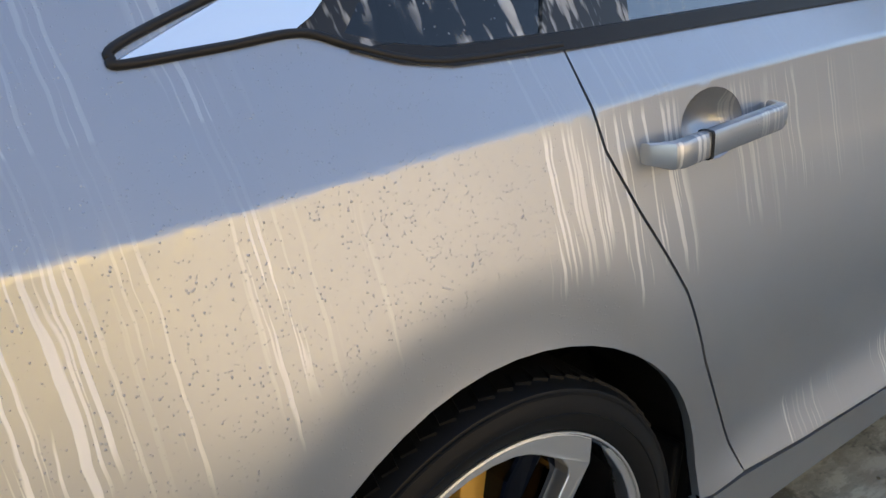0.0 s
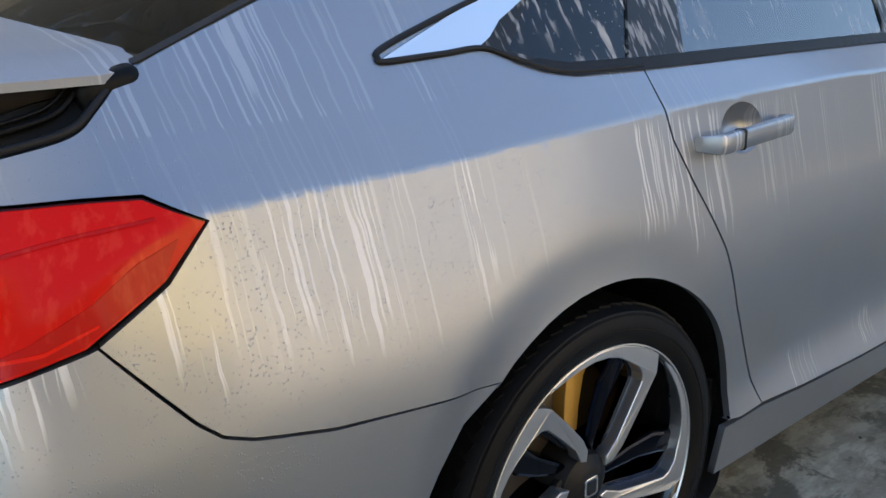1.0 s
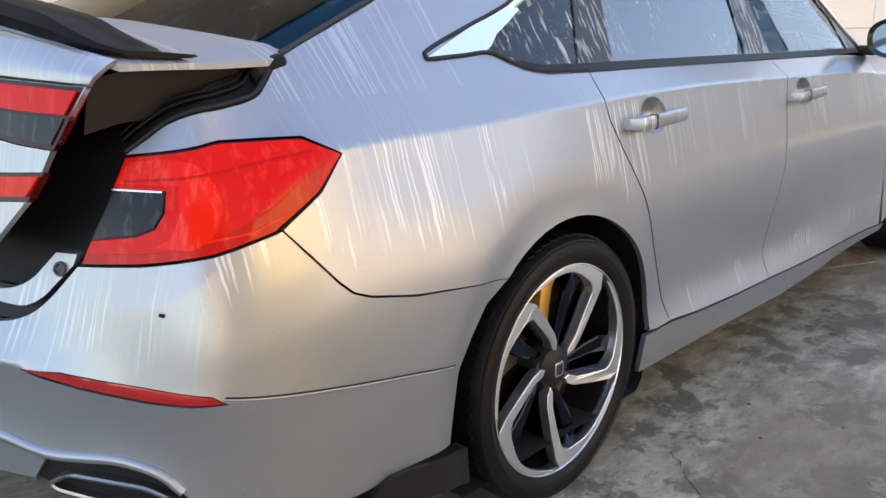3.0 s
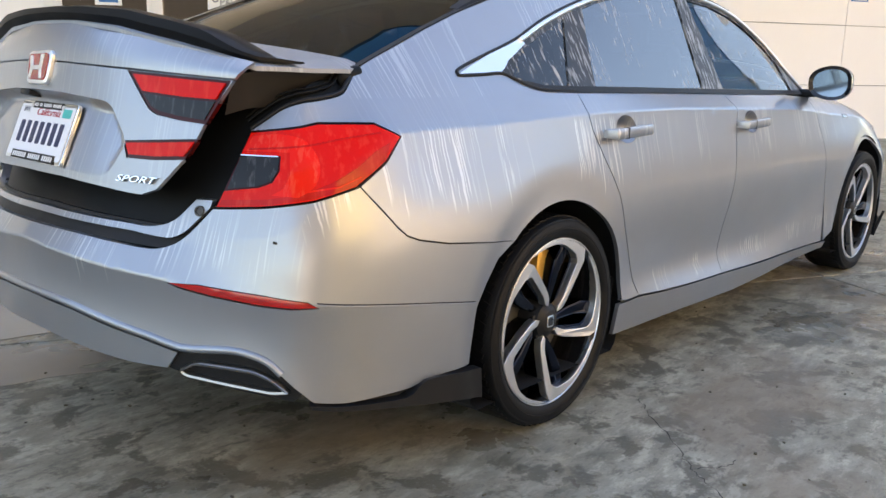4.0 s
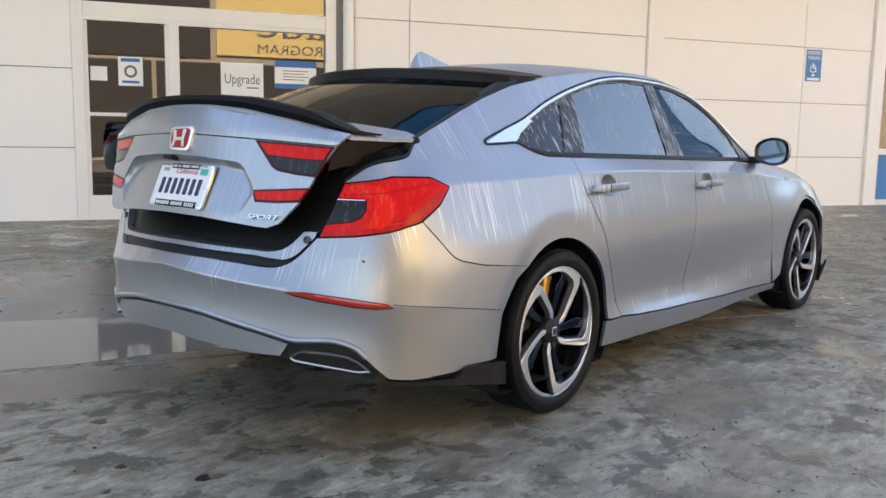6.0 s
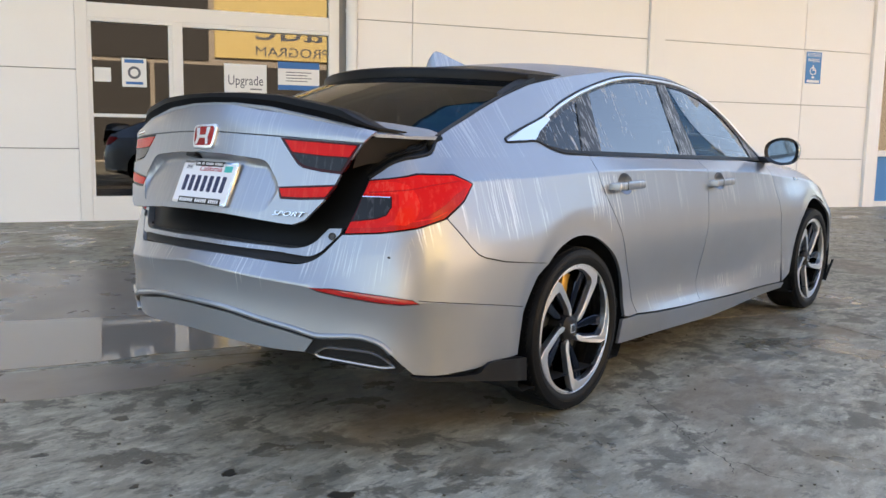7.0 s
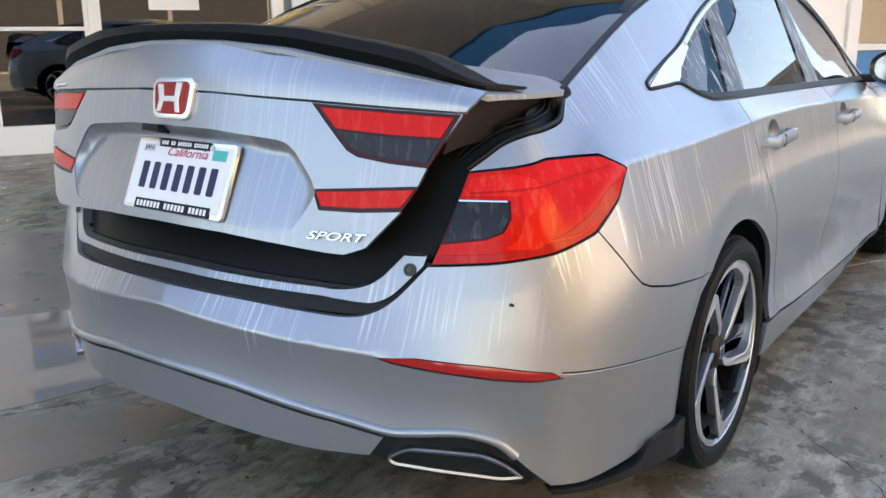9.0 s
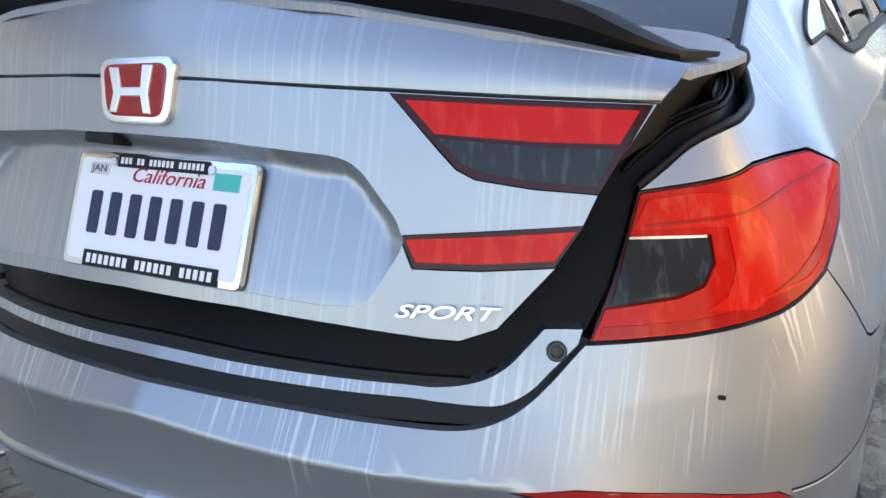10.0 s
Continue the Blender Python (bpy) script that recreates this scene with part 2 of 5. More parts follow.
def panel(name, outline, fn, mat, parent, label="", holes=(), step=.03, push=0.0, depth=.014, gap=.0022, left=False, lines=(), edge=.015):
    """A curved sheet with turned-in edges: the outline in the plane of fn's two parameters, fn(a, b, push) its place in space."""
    outer = dense(shrunk(outline, gap), edge)
    inner = [dense(shrunk(h, -gap), edge) for h in holes]
    pts = np.array(outer)
    lo, hi = pts.min(0), pts.max(0)
    gx, gy = np.meshgrid(np.arange(lo[0], hi[0], step), np.arange(lo[1], hi[1], step))
    gx[1::2] += step / 2
    grid = [np.stack([gx.ravel(), gy.ravel()], 1)]
    for line in lines:
        u = np.arange(lo[0], hi[0], step * .6)
        z = line(u)
        for off in (-.006, 0, .006):
            grid.append(np.stack([u, z + off], 1))
    grid = np.vstack(grid)
    ok = inside(outer, grid)
    for h in inner:
        ok &= ~inside(h, grid)
    grid = grid[ok]
    rim = np.vstack([outer] + inner)
    keep = np.array([np.min(np.hypot(*(rim - g).T)) > edge * .5 for g in grid]) if len(grid) else np.zeros(0, bool)
    grid = grid[keep]
    verts, edges = [], []
    for loop in [outer] + inner:
        s = len(verts)
        verts += [Vector(p) for p in loop]
        edges += [(s + i, s + (i + 1) % len(loop)) for i in range(len(loop))]
    verts += [Vector(p) for p in grid]
    v2, _, f2, *_ = delaunay_2d_cdt(verts, edges, [], 0, 1e-6)
    v2 = np.array([(v.x, v.y) for v in v2])
    f2 = np.array(f2)
    mid = v2[f2].mean(1)
    ok = inside(outer, mid)
    for h in inner:
        ok &= ~inside(h, mid)
    f2 = f2[ok]
    top = fn(v2[:, 0], v2[:, 1], push)
    low = fn(v2[:, 0], v2[:, 1], push - depth)
    count = {}
    for f in f2:
        for a, b in ((f[0], f[1]), (f[1], f[2]), (f[2], f[0])):
            count[(a, b)] = 1
    border = [(a, b) for a, b in count if (b, a) not in count]
    # drop the slivers along straight borders, which would spoil the shading
    e = [np.linalg.norm(v2[f2[:, i]] - v2[f2[:, (i + 1) % 3]], axis=1) for i in range(3)]
    p, q = v2[f2[:, 1]] - v2[f2[:, 0]], v2[f2[:, 2]] - v2[f2[:, 0]]
    flat = np.abs(p[:, 0] * q[:, 1] - p[:, 1] * q[:, 0]) / np.maximum.reduce(e) ** 2
    f2 = f2[flat > .03]
    faces = [tuple(f) for f in f2]
    base = len(top)
    extra, quads = [], []
    index = {}
    for a, b in border:
        ids = []
        for i in (a, b):
            if i not in index:
                index[i] = base + len(extra)
                extra += [top[i], low[i]]
            ids.append(index[i])
        quads.append((ids[1], ids[0], ids[0] + 1, ids[1] + 1))
    verts3 = np.vstack([top] + ([np.array(extra)] if extra else []))
    faces += quads
    # outward is away from the pushed-in copy
    f = faces[len(f2) // 2]
    nrm = np.cross(verts3[f[1]] - verts3[f[0]], verts3[f[2]] - verts3[f[0]])
    if np.dot(nrm, (top - low)[f[0]]) < 0:
        faces = [q[::-1] for q in faces]
    if left:
        verts3 = verts3 * (1, -1, 1)
        faces = [q[::-1] for q in faces]
    return mesh_object(name, verts3, faces, mat, parent, label)


def tube(points, radius, mat, name, parent=None, label="", ring=10):
    cu = bpy.data.curves.new(name, "CURVE")
    cu.dimensions, cu.bevel_depth, cu.bevel_resolution = "3D", radius, 3
    sp = cu.splines.new("POLY")
    sp.points.add(len(points) - 1)
    for p, q in zip(sp.points, points):
        p.co = (*q, 1)
    cu.use_fill_caps = True
    tmp = bpy.data.objects.new("tmp", cu)
    me = bpy.data.meshes.new_from_object(tmp)
    bpy.data.objects.remove(tmp)
    me.name = name
    me.materials.clear()
    me.materials.append(mat)
    me.shade_smooth()
    ob = new(name, me)
    ob.parent = parent
    if label:
        ob["label"] = label
    return ob


# ---- the car's body as one surface of (u, z): u runs round the plan from the tail's middle to the nose ----
OUTLINE = [(-1.160, 0.000), (-1.150, 0.174), (-1.117, 0.353), (-1.053, 0.516), (-0.970, 0.673), (-0.862, 0.808),
           (-0.69, 0.866), (-0.42, 0.883), (0.0, 0.885), (0.6, 0.878), (1.4, 0.878), (2.2, 0.880), (2.83, 0.885),
           (3.2, 0.857), (3.45, 0.764), (3.62, 0.582), (3.71, 0.338), (3.74, 0.000)]


def spline(points, per=24):
    p = np.array(points, float)
    a = np.vstack([2 * p[0] - p[1], p, 2 * p[-1] - p[-2]])
    out = []
    for i in range(1, len(a) - 2):
        t = np.linspace(0, 1, per, endpoint=False)[:, None]
        p0, p1, p2, p3 = a[i - 1], a[i], a[i + 1], a[i + 2]
        out.append(.5 * (2 * p1 + (p2 - p0) * t + (2 * p0 - 5 * p1 + 4 * p2 - p3) * t ** 2 + (3 * p1 - p0 - 3 * p2 + p3) * t ** 3))
    return np.vstack(out + [p[-1:]])


RING = spline(OUTLINE)
ARC = np.concatenate([[0], np.cumsum(np.linalg.norm(np.diff(RING, axis=0), axis=1))])
ARC -= np.interp(0, RING[120:, 0], ARC[120:])
TAIL, NOSE = ARC[0], ARC[-1]
_tan = np.gradient(RING, axis=0)
_tan[0], _tan[-1] = (0, 1), (0, -1)
_tan /= np.linalg.norm(_tan, axis=1)[:, None]
NORM = np.stack([-_tan[:, 1], _tan[:, 0]], 1)

# stations: u, then (z, inset) at sill edge, lower crease, hollow, widest, shoulder crease, belt, top edge
STATIONS = [
    (TAIL, (.33, .015), (.630, .0), (.640, .008), (.653, .019), (.675, .040), (.80, .12), (.93, .15)),
    (-1.25, (.33, .015), (.590, .0), (.608, .009), (.632, .020), (.67, .038), (.80, .085), (.945, .125)),
    (-.98, (.27, .018), (.556, .0), (.58, .005), (.62, .011), (.70, .026), (.83, .06), (.975, .125)),
    (-.62, (.25, .010), (.522, .0), (.56, .0), (.64, .001), (.920, .070), (1.0, .145), (1.072, .205)),
    (-.30, (.25, .010), (.465, .002), (.52, .0), (.62, .0), (.924, .068), (1.055, .161), (1.185, .248)),
    (0.0, (.22, .03), (.33, .006), (.44, .002), (.62, .0), (.934, .060), (1.030, .128), (1.275, .275)),
    (.30, (.19, .026), (.330, .008), (.400, .014), (.64, .002), (.940, .054), (1.003, .105), (1.325, .282)),
    (.70, (.19, .024), (.309, .0), (.385, .030), (.64, .002), (.938, .054), (.993, .108), (1.370, .290)),
    (1.15, (.19, .024), (.291, .000), (.372, .033), (.64, .002), (.925, .052), (.982, .109), (1.379, .297)),
    (1.55, (.19, .026), (.273, .004), (.360, .031), (.64, .002), (.912, .052), (.972, .110), (1.330, .297)),
    (2.05, (.19, .045), (.258, .018), (.44, .018), (.64, .002), (.890, .058), (.955, .112), (1.105, .215)),
    (2.35, (.19, .045), (.250, .012), (.44, .008), (.64, .0), (.865, .065), (.920, .12), (.965, .19)),
    (2.83, (.22, .03), (.33, .006), (.44, .0), (.62, .0), (.830, .070), (.875, .125), (.905, .19)),
    (3.30, (.20, .05), (.30, .02), (.42, .0), (.56, .0), (.740, .07), (.785, .12), (.815, .17)),
    (NOSE, (.20, .07), (.30, .02), (.42, .0), (.54, .0), (.66, .05), (.70, .09), (.73, .14)),
]
ST_U = np.array([s[0] for s in STATIONS])
ST_Z = np.array([[a for a, b in s[1:]] for s in STATIONS])
ST_I = np.array([[b for a, b in s[1:]] for s in STATIONS])


def slopes(x, y):
    """Monotone cubic slopes, along the first axis."""
    h, d = np.diff(x, axis=0), np.diff(y, axis=0) / np.diff(x, axis=0)
    m = np.zeros_like(y)
    m[0], m[-1] = d[0], d[-1]
    if len(d) > 1:
        a, b = d[:-1], d[1:]
        w = np.where(a * b > 0, 3 * (h[1:] + h[:-1]) / ((2 * h[1:] + h[:-1]) / np.where(a == 0, 1, a) + (h[1:] + 2 * h[:-1]) / np.where(b == 0, 1, b)), 0)
        m[1:-1] = w
    return m


def cubic(x, y, m, q):
    """Cubic through (x, y) with slopes m, at q; straight on beyond the ends."""
    i = np.clip(np.searchsorted(x, q) - 1, 0, len(x) - 2)
    h = x[i + 1] - x[i]
    t = np.clip((q - x[i]) / h, 0, 1)
    if y.ndim > 1:
        h, t = h[:, None], t[:, None]
    a, b = y[i], y[i + 1]
    return a * (1 + 2 * t) * (1 - t) ** 2 + m[i] * h * t * (1 - t) ** 2 + b * t * t * (3 - 2 * t) + m[i + 1] * h * t * t * (t - 1)


_xs = np.repeat(ST_U[:, None], 7, 1)
_mz, _mi = slopes(_xs, ST_Z), slopes(_xs, ST_I)
WHEELS = (0.0, 2.83)
ROLL_U, ROLL_Z = (-1.70, -1.56, -1.33, -1.20, -1.03, -.96, -.88, -.60), (.488, .481, .446, .420, .419, .376, .312, .302)


def side(u, z, push=0.0):
    """Points of the body's right half (y < 0) at arrays u, z, pushed outwards by push metres."""
    u, z = np.atleast_1d(np.asarray(u, float)), np.atleast_1d(np.asarray(z, float))
    zz, ii = cubic(ST_U, ST_Z, _mz, u), cubic(ST_U, ST_I, _mi, u)
    ins = np.zeros_like(u)
    done = np.zeros(len(u), bool)
    for lo, hi in ((0, 1), (1, 4), (4, 5), (5, 6)):
        x, y = zz[:, lo:hi + 1].T, ii[:, lo:hi + 1].T
        m = slopes(x, y)
        for k in range(hi - lo):
            last = hi == 6 and k == hi - lo - 1
            sel = ~done & ((z <= x[k + 1]) | last)
            h = (x[k + 1] - x[k])[sel]
            t = np.clip((z[sel] - x[k][sel]) / h, -2, 2)
            tc = np.clip(t, 0, 1)
            v = (y[k][sel] * (1 + 2 * tc) * (1 - tc) ** 2 + m[k][sel] * h * tc * (1 - tc) ** 2
                 + y[k + 1][sel] * tc * tc * (3 - 2 * tc) + m[k + 1][sel] * h * tc * tc * (tc - 1))
            v += np.where(t < 0, m[k][sel] * h * t, 0) + np.where(t > 1, m[k + 1][sel] * h * (t - 1), 0)
            ins[sel] = v
            done |= sel
    # the bumper's lower face is hollow and rolls out again to its edge
    t = np.clip((zz[:, 1] - z) / (zz[:, 1] - np.interp(u, ROLL_U, ROLL_Z)), 0, 1)
    ins += .006 * np.clip((-.62 - u) / .25, 0, 1) * 4 * t * (1 - t)
    for c in WHEELS:
        r = np.hypot(u - c, z - .335)
        f = np.clip((.72 - r) / .30, 0, 1)
        g = np.clip((.450 - r) / .05, 0, 1) * np.clip((.30 - (u - c)) / .12, 0, 1)
        ins -= .004 * f * f * (3 - 2 * f) - .009 * g * g * (1.5 - .5 * g)
    ins = ins - push
    x, y = np.interp(u, ARC, RING[:, 0]), np.interp(u, ARC, RING[:, 1])
    nx, ny = np.interp(u, ARC, NORM[:, 0]), np.interp(u, ARC, NORM[:, 1])
    return np.stack([x - nx * ins, -(y - ny * ins), z], 1)


def around(u, z, push=0.0):
    """The body on both sides of the tail's middle: u below TAIL is the left half."""
    u = np.atleast_1d(np.asarray(u, float))
    p = side(np.where(u < TAIL, 2 * TAIL - u, u), z, push)
    p[:, 1] *= np.where(u < TAIL, -1, 1)
    return p


def level(k):
    """The height of crease k along u."""
    return lambda u: cubic(ST_U, ST_Z, _mz, np.atleast_1d(u))[:, k]


def rim_line(us, k=6, off=0.0):
    return [(float(u), float(z)) for u, z in zip(us, level(k)(us) + off)]


# ---- the car ----
car = new("sedan_car")
tagged(car, "silver four-door sedan, wet with rain, trunk lid ajar, parked on concrete", "car")


def arch(c, r=.367, n=28, lo=0.0):
    a = np.linspace(math.pi - lo, lo, n)
    return [(c + r * math.cos(t), .332 + r * math.sin(t)) for t in a]


LAMP = [(-1.055, .925), (-.84, .946), (-.665, .943), (-.602, .912), (-.66, .857), (-.755, .803), (-.87, .777), (-1.01, .760), (-1.13, .752), (-1.10, .82)]
GAP_EDGE = [(-1.055, .925), (-1.023, .948), (-.98, .975), (-.915, .990), (-.82, .995), (-.73, 1.006), (-.69, 1.030), (-.645, 1.062)]
GAP_EDGE = [tuple(p) for p in spline(GAP_EDGE, 5)]
SEAM = [(-.745, .806), (-.705, .760), (-.66, .708), (-.635, .686), (-.60, .672), (-.50, .650), (-.231, .618)]
DOOR_CUT = [(.187, 1.007), (.184, .94), (.195, .89), (.235, .81), (.305, .69), (.354, .57), (.419, .45), (.460, .37), (.478, .328)]
FRONT_CUT = [(1.235, .977), (1.256, .92), (1.225, .84), (1.195, .74), (1.165, .60), (1.145, .45), (1.130, .292)]
WING_CUT = [(2.16, .945), (2.17, .80), (2.20, .60), (2.25, .45), (2.27, .252)]
ROCKER = [(.478, .328), (.65, .312), (.9, .298), (1.13, .292), (1.5, .275), (1.9, .262), (2.27, .252)]
BELT = [(-.297, 1.055), (-.127, 1.060), (-.08, 1.041), (-.03, 1.023), (.03, 1.012), (.187, 1.007), (.6, .998), (1.235, .983), (1.7, .972), (2.10, .965)]
DLO_TOP = [(2.16, .985), (2.02, 1.10), (1.90, 1.185), (1.76, 1.255), (1.62, 1.303), (1.42, 1.335), (1.18, 1.350), (.905, 1.351), (.70, 1.333), (.533, 1.302), (.345, 1.257), (.17, 1.205), (-.007, 1.140), (-.16, 1.095)]
CREASES = (level(1), level(4), level(5))


def rect(w, h, a=0, b=0):
    return [(a - w / 2, b - h / 2), (a + w / 2, b - h / 2), (a + w / 2, b + h / 2), (a - w / 2, b + h / 2)]


def both(name, outline, mat, label="", **kw):
    return [panel(name, outline, side, mat, car, label, left=l, lines=CREASES, **kw) for l in (False, True)]


def whole(name, half, mat, label="", holes=(), fn=around, **kw):
    """A part that runs right across the tail, from its right half's outline."""
    n = len(half)
    k = next(i for i in range(n) if half[i][0] == TAIL and half[(i + 1) % n][0] != TAIL)
    h = [half[(k + i) % n] for i in range(n)]
    mirror = lambda q: [(2 * TAIL - a, b) for a, b in q]
    return panel(name, h + mirror(h[1:-1][::-1]), fn, mat, car, label, holes=list(holes) + [mirror(q) for q in holes],
                 lines=[lambda u, l=l: l(np.where(u < TAIL, 2 * TAIL - u, u)) for l in CREASES], **kw)


rim_u = [-.62, -.5, -.35, -.2, 0, .2, .4, .6, .8, 1.0, 1.2, 1.4, 1.6, 1.8, 2.0, 2.16]
quarter = ([(-.231, .618)] + SEAM[::-1][1:] + [LAMP[4], LAMP[3], LAMP[2], LAMP[1]] + GAP_EDGE + rim_line(rim_u)
           + DLO_TOP + BELT[:6] + DOOR_CUT[1:] + [(.40, .325)] + [(.36, .335)] + arch(0, n=30)[::-1][:-1])
quarter = [p for p in quarter if not (p[0] < -.25 and p[1] < .6)]
both("quarter_panel", quarter, PAINT, step=.03)


def cup_at(u0, u1):
    c, z = (u0 + u1) / 2 + .015, .884 - (u0 > 1) * .016
    return c, z, [(c + .062 * math.cos(a), z + .042 * math.sin(a)) for a in np.linspace(0, 2 * math.pi, 28, endpoint=False)]


GRIPS = ((.250, .512), (1.235, 1.485))
rear_doors = both("rear_door", DOOR_CUT + ROCKER[1:4] + FRONT_CUT[::-1][1:] + [(.6, .995)], PAINT, holes=[cup_at(*GRIPS[0])[2]])
front_doors = both("front_door", FRONT_CUT + ROCKER[4:] + WING_CUT[::-1][1:] + [(1.7, .972)], PAINT, holes=[cup_at(*GRIPS[1])[2]])
both("front_wing", WING_CUT[:-1] + [(2.30, .252), (2.43, .30)] + arch(2.83, .385, 24)[1:-1] + [(3.215, .42), (3.24, .55), (3.28, .70), (3.25, .80)]
     + rim_line([3.1, 2.9, 2.7, 2.5, 2.3, 2.2]), PAINT)
SILL = both("sill", [(.345, .215), (.352, .322)] + [(.40, .322)] + [(a, b - .003) for a, b in ROCKER] + [(2.34, .245), (2.36, .205), (1.3, .185)], PAINT, "silver sill skirt")
bumper_top = [tuple(p) for p in spline([(-1.135, .752), (-1.150, .737), (-1.172, .714), (-1.202, .686), (-1.236, .665), (-1.29, .653), (-1.40, .658), (-1.55, .664), (TAIL, .666)], 4)]
bumper_low = [(TAIL, .488), (-1.558, .481), (-1.326, .446), (-1.240, .427), (-1.200, .420), (-1.150, .422), (-1.078, .426), (-1.03, .419), (-.990, .403), (-.958, .376), (-.930, .350), (-.883, .312), (-.80, .302), (-.62, .302), (-.55, .313), (-.40, .309)]
rear_low = [(-.393, .36), (-.38, .46), (-.345, .52), (-.30, .578)]
REFLECT = [(-1.232, .583), (-1.15, .583), (-1.0, .569), (-.893, .556), (-.868, .543), (-.93, .541), (-1.0, .545), (-1.12, .560), (-1.20, .573)]
whole("rear_bumper", bumper_top + bumper_low + rear_low + SEAM[::-1] + LAMP[5:9], PAINT, holes=[REFLECT])
both("side_reflector", REFLECT, REFLECTOR, "long red reflector", push=-.003, gap=.001, step=.02)
for s in (1, -1):
    flare = spline([(a, q + .007) for a, q in bumper_low[:10]], 5)
    pts = side(flare[:, 0], flare[:, 1], -.001)
    tube([(p[0], p[1] * s, p[2]) for p in pts], .010, PAINT, "bumper_flare", car)
valance = [(TAIL, .480), (-1.558, .472), (-1.326, .437), (-1.220, .411), (-1.252, .366), (-1.366, .367), (-1.566, .378), (TAIL, .386)]
whole("valance", valance, PAINT, fn=lambda u, z, push=0.0: around(u, z, push + np.clip(.44 - z, -.08, .08) * -.02), push=-.006)
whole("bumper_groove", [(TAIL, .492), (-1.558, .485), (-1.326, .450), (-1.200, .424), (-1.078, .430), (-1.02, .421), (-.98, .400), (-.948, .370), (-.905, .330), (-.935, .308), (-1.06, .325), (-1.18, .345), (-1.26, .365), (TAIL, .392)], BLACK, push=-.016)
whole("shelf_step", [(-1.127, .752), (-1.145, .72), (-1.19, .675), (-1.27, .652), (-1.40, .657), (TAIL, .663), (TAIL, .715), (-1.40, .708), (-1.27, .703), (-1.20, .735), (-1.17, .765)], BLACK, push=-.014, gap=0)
lip_out = [tuple(p) for p in spline([(TAIL, .692), (-1.40, .688), (-1.32, .683), (-1.27, .679), (-1.238, .680), (-1.205, .695), (-1.175, .722), (-1.143, .752)], 4)]
lip_in = [tuple(p) for p in spline([(-1.184, .768), (-1.208, .744), (-1.232, .722), (-1.266, .706), (-1.32, .699), (-1.40, .702), (TAIL, .706)], 4)]
lip = lip_out + [(-1.137, .769)] + lip_in
whole("trunk_sill_lip", lip, PAINT, push=.001, gap=0, depth=.03, step=.015)
# near-black sheet across the trunk opening: the gutter, and the shade inside as colour
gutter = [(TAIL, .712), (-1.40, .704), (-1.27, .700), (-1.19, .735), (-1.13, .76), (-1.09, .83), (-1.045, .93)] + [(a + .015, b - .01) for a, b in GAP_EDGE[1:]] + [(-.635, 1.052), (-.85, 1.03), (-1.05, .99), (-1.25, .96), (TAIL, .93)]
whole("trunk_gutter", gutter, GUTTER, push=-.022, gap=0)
spat = [(-.895, .312), (-.866, .308), (-.714, .294), (-.640, .288), (-.618, .293), (-.596, .310), (-.575, .318), (-.53, .317), (-.36, .294), (-.35, .205), (-.46, .228), (-.56, .246), (-.60, .254), (-.64, .262), (-.74, .277), (-.885, .298)]
both("bumper_spat", spat, BLACK, "black textured corner spat", push=.012, depth=.03)

CREASE_LINE = spline([(-.872, .5545), (-.77, .5415), (-.658, .5255), (-.534, .506), (-.395, .482)], 6)
for s in (1, -1):
    for off, r, m in ((0, .0016, BLACK), (-.0038, .0026, PAINT)):
        pts = side(CREASE_LINE[:, 0], CREASE_LINE[:, 1] + off, -.0002 if m is BLACK else -.0012)
        tube([(p[0], p[1] * s, p[2]) for p in pts], r, m, "bumper_crease", car)
for s in (1, -1):
    p = side(np.array([-.652]), np.array([1.052]), -.012)[0]
    part("seal_end", slab((.080, .036, .050), pose(p[0] - .006, (p[1] + .004) * s, p[2] - .008, 0, -14, 0), .017, 4), GUTTER, car, "black rubber end piece", True)
    p = side(np.array([-.970]), np.array([.687]), .001)[0]
    if s == 1:
        part("dirt_speck", slab((.004, .010, .006), pose(*p, 15, 0, 40), .0018), BLACK, car, "dark speck of dirt")
for s in (1, -1):
    pts = side(*np.array([(a, b + .004) for a, b in GAP_EDGE] + [(-.633, 1.066)]).T, -.004)
    tube([(p[0], p[1] * s, p[2]) for p in pts], .0055, BLACK, "trunk_seal", car, "black rubber seal")

for s in (1, -1):
    for du, dz, r in ((-.016, .020, .004), (-.024, .028, .0025)):
        pts = side(*np.array([(a + du, b + dz) for a, b in GAP_EDGE[:-3]]).T, -.014)
        tube([(p[0], p[1] * s, p[2]) for p in pts], r, GUTTER, "gutter_rib", car)
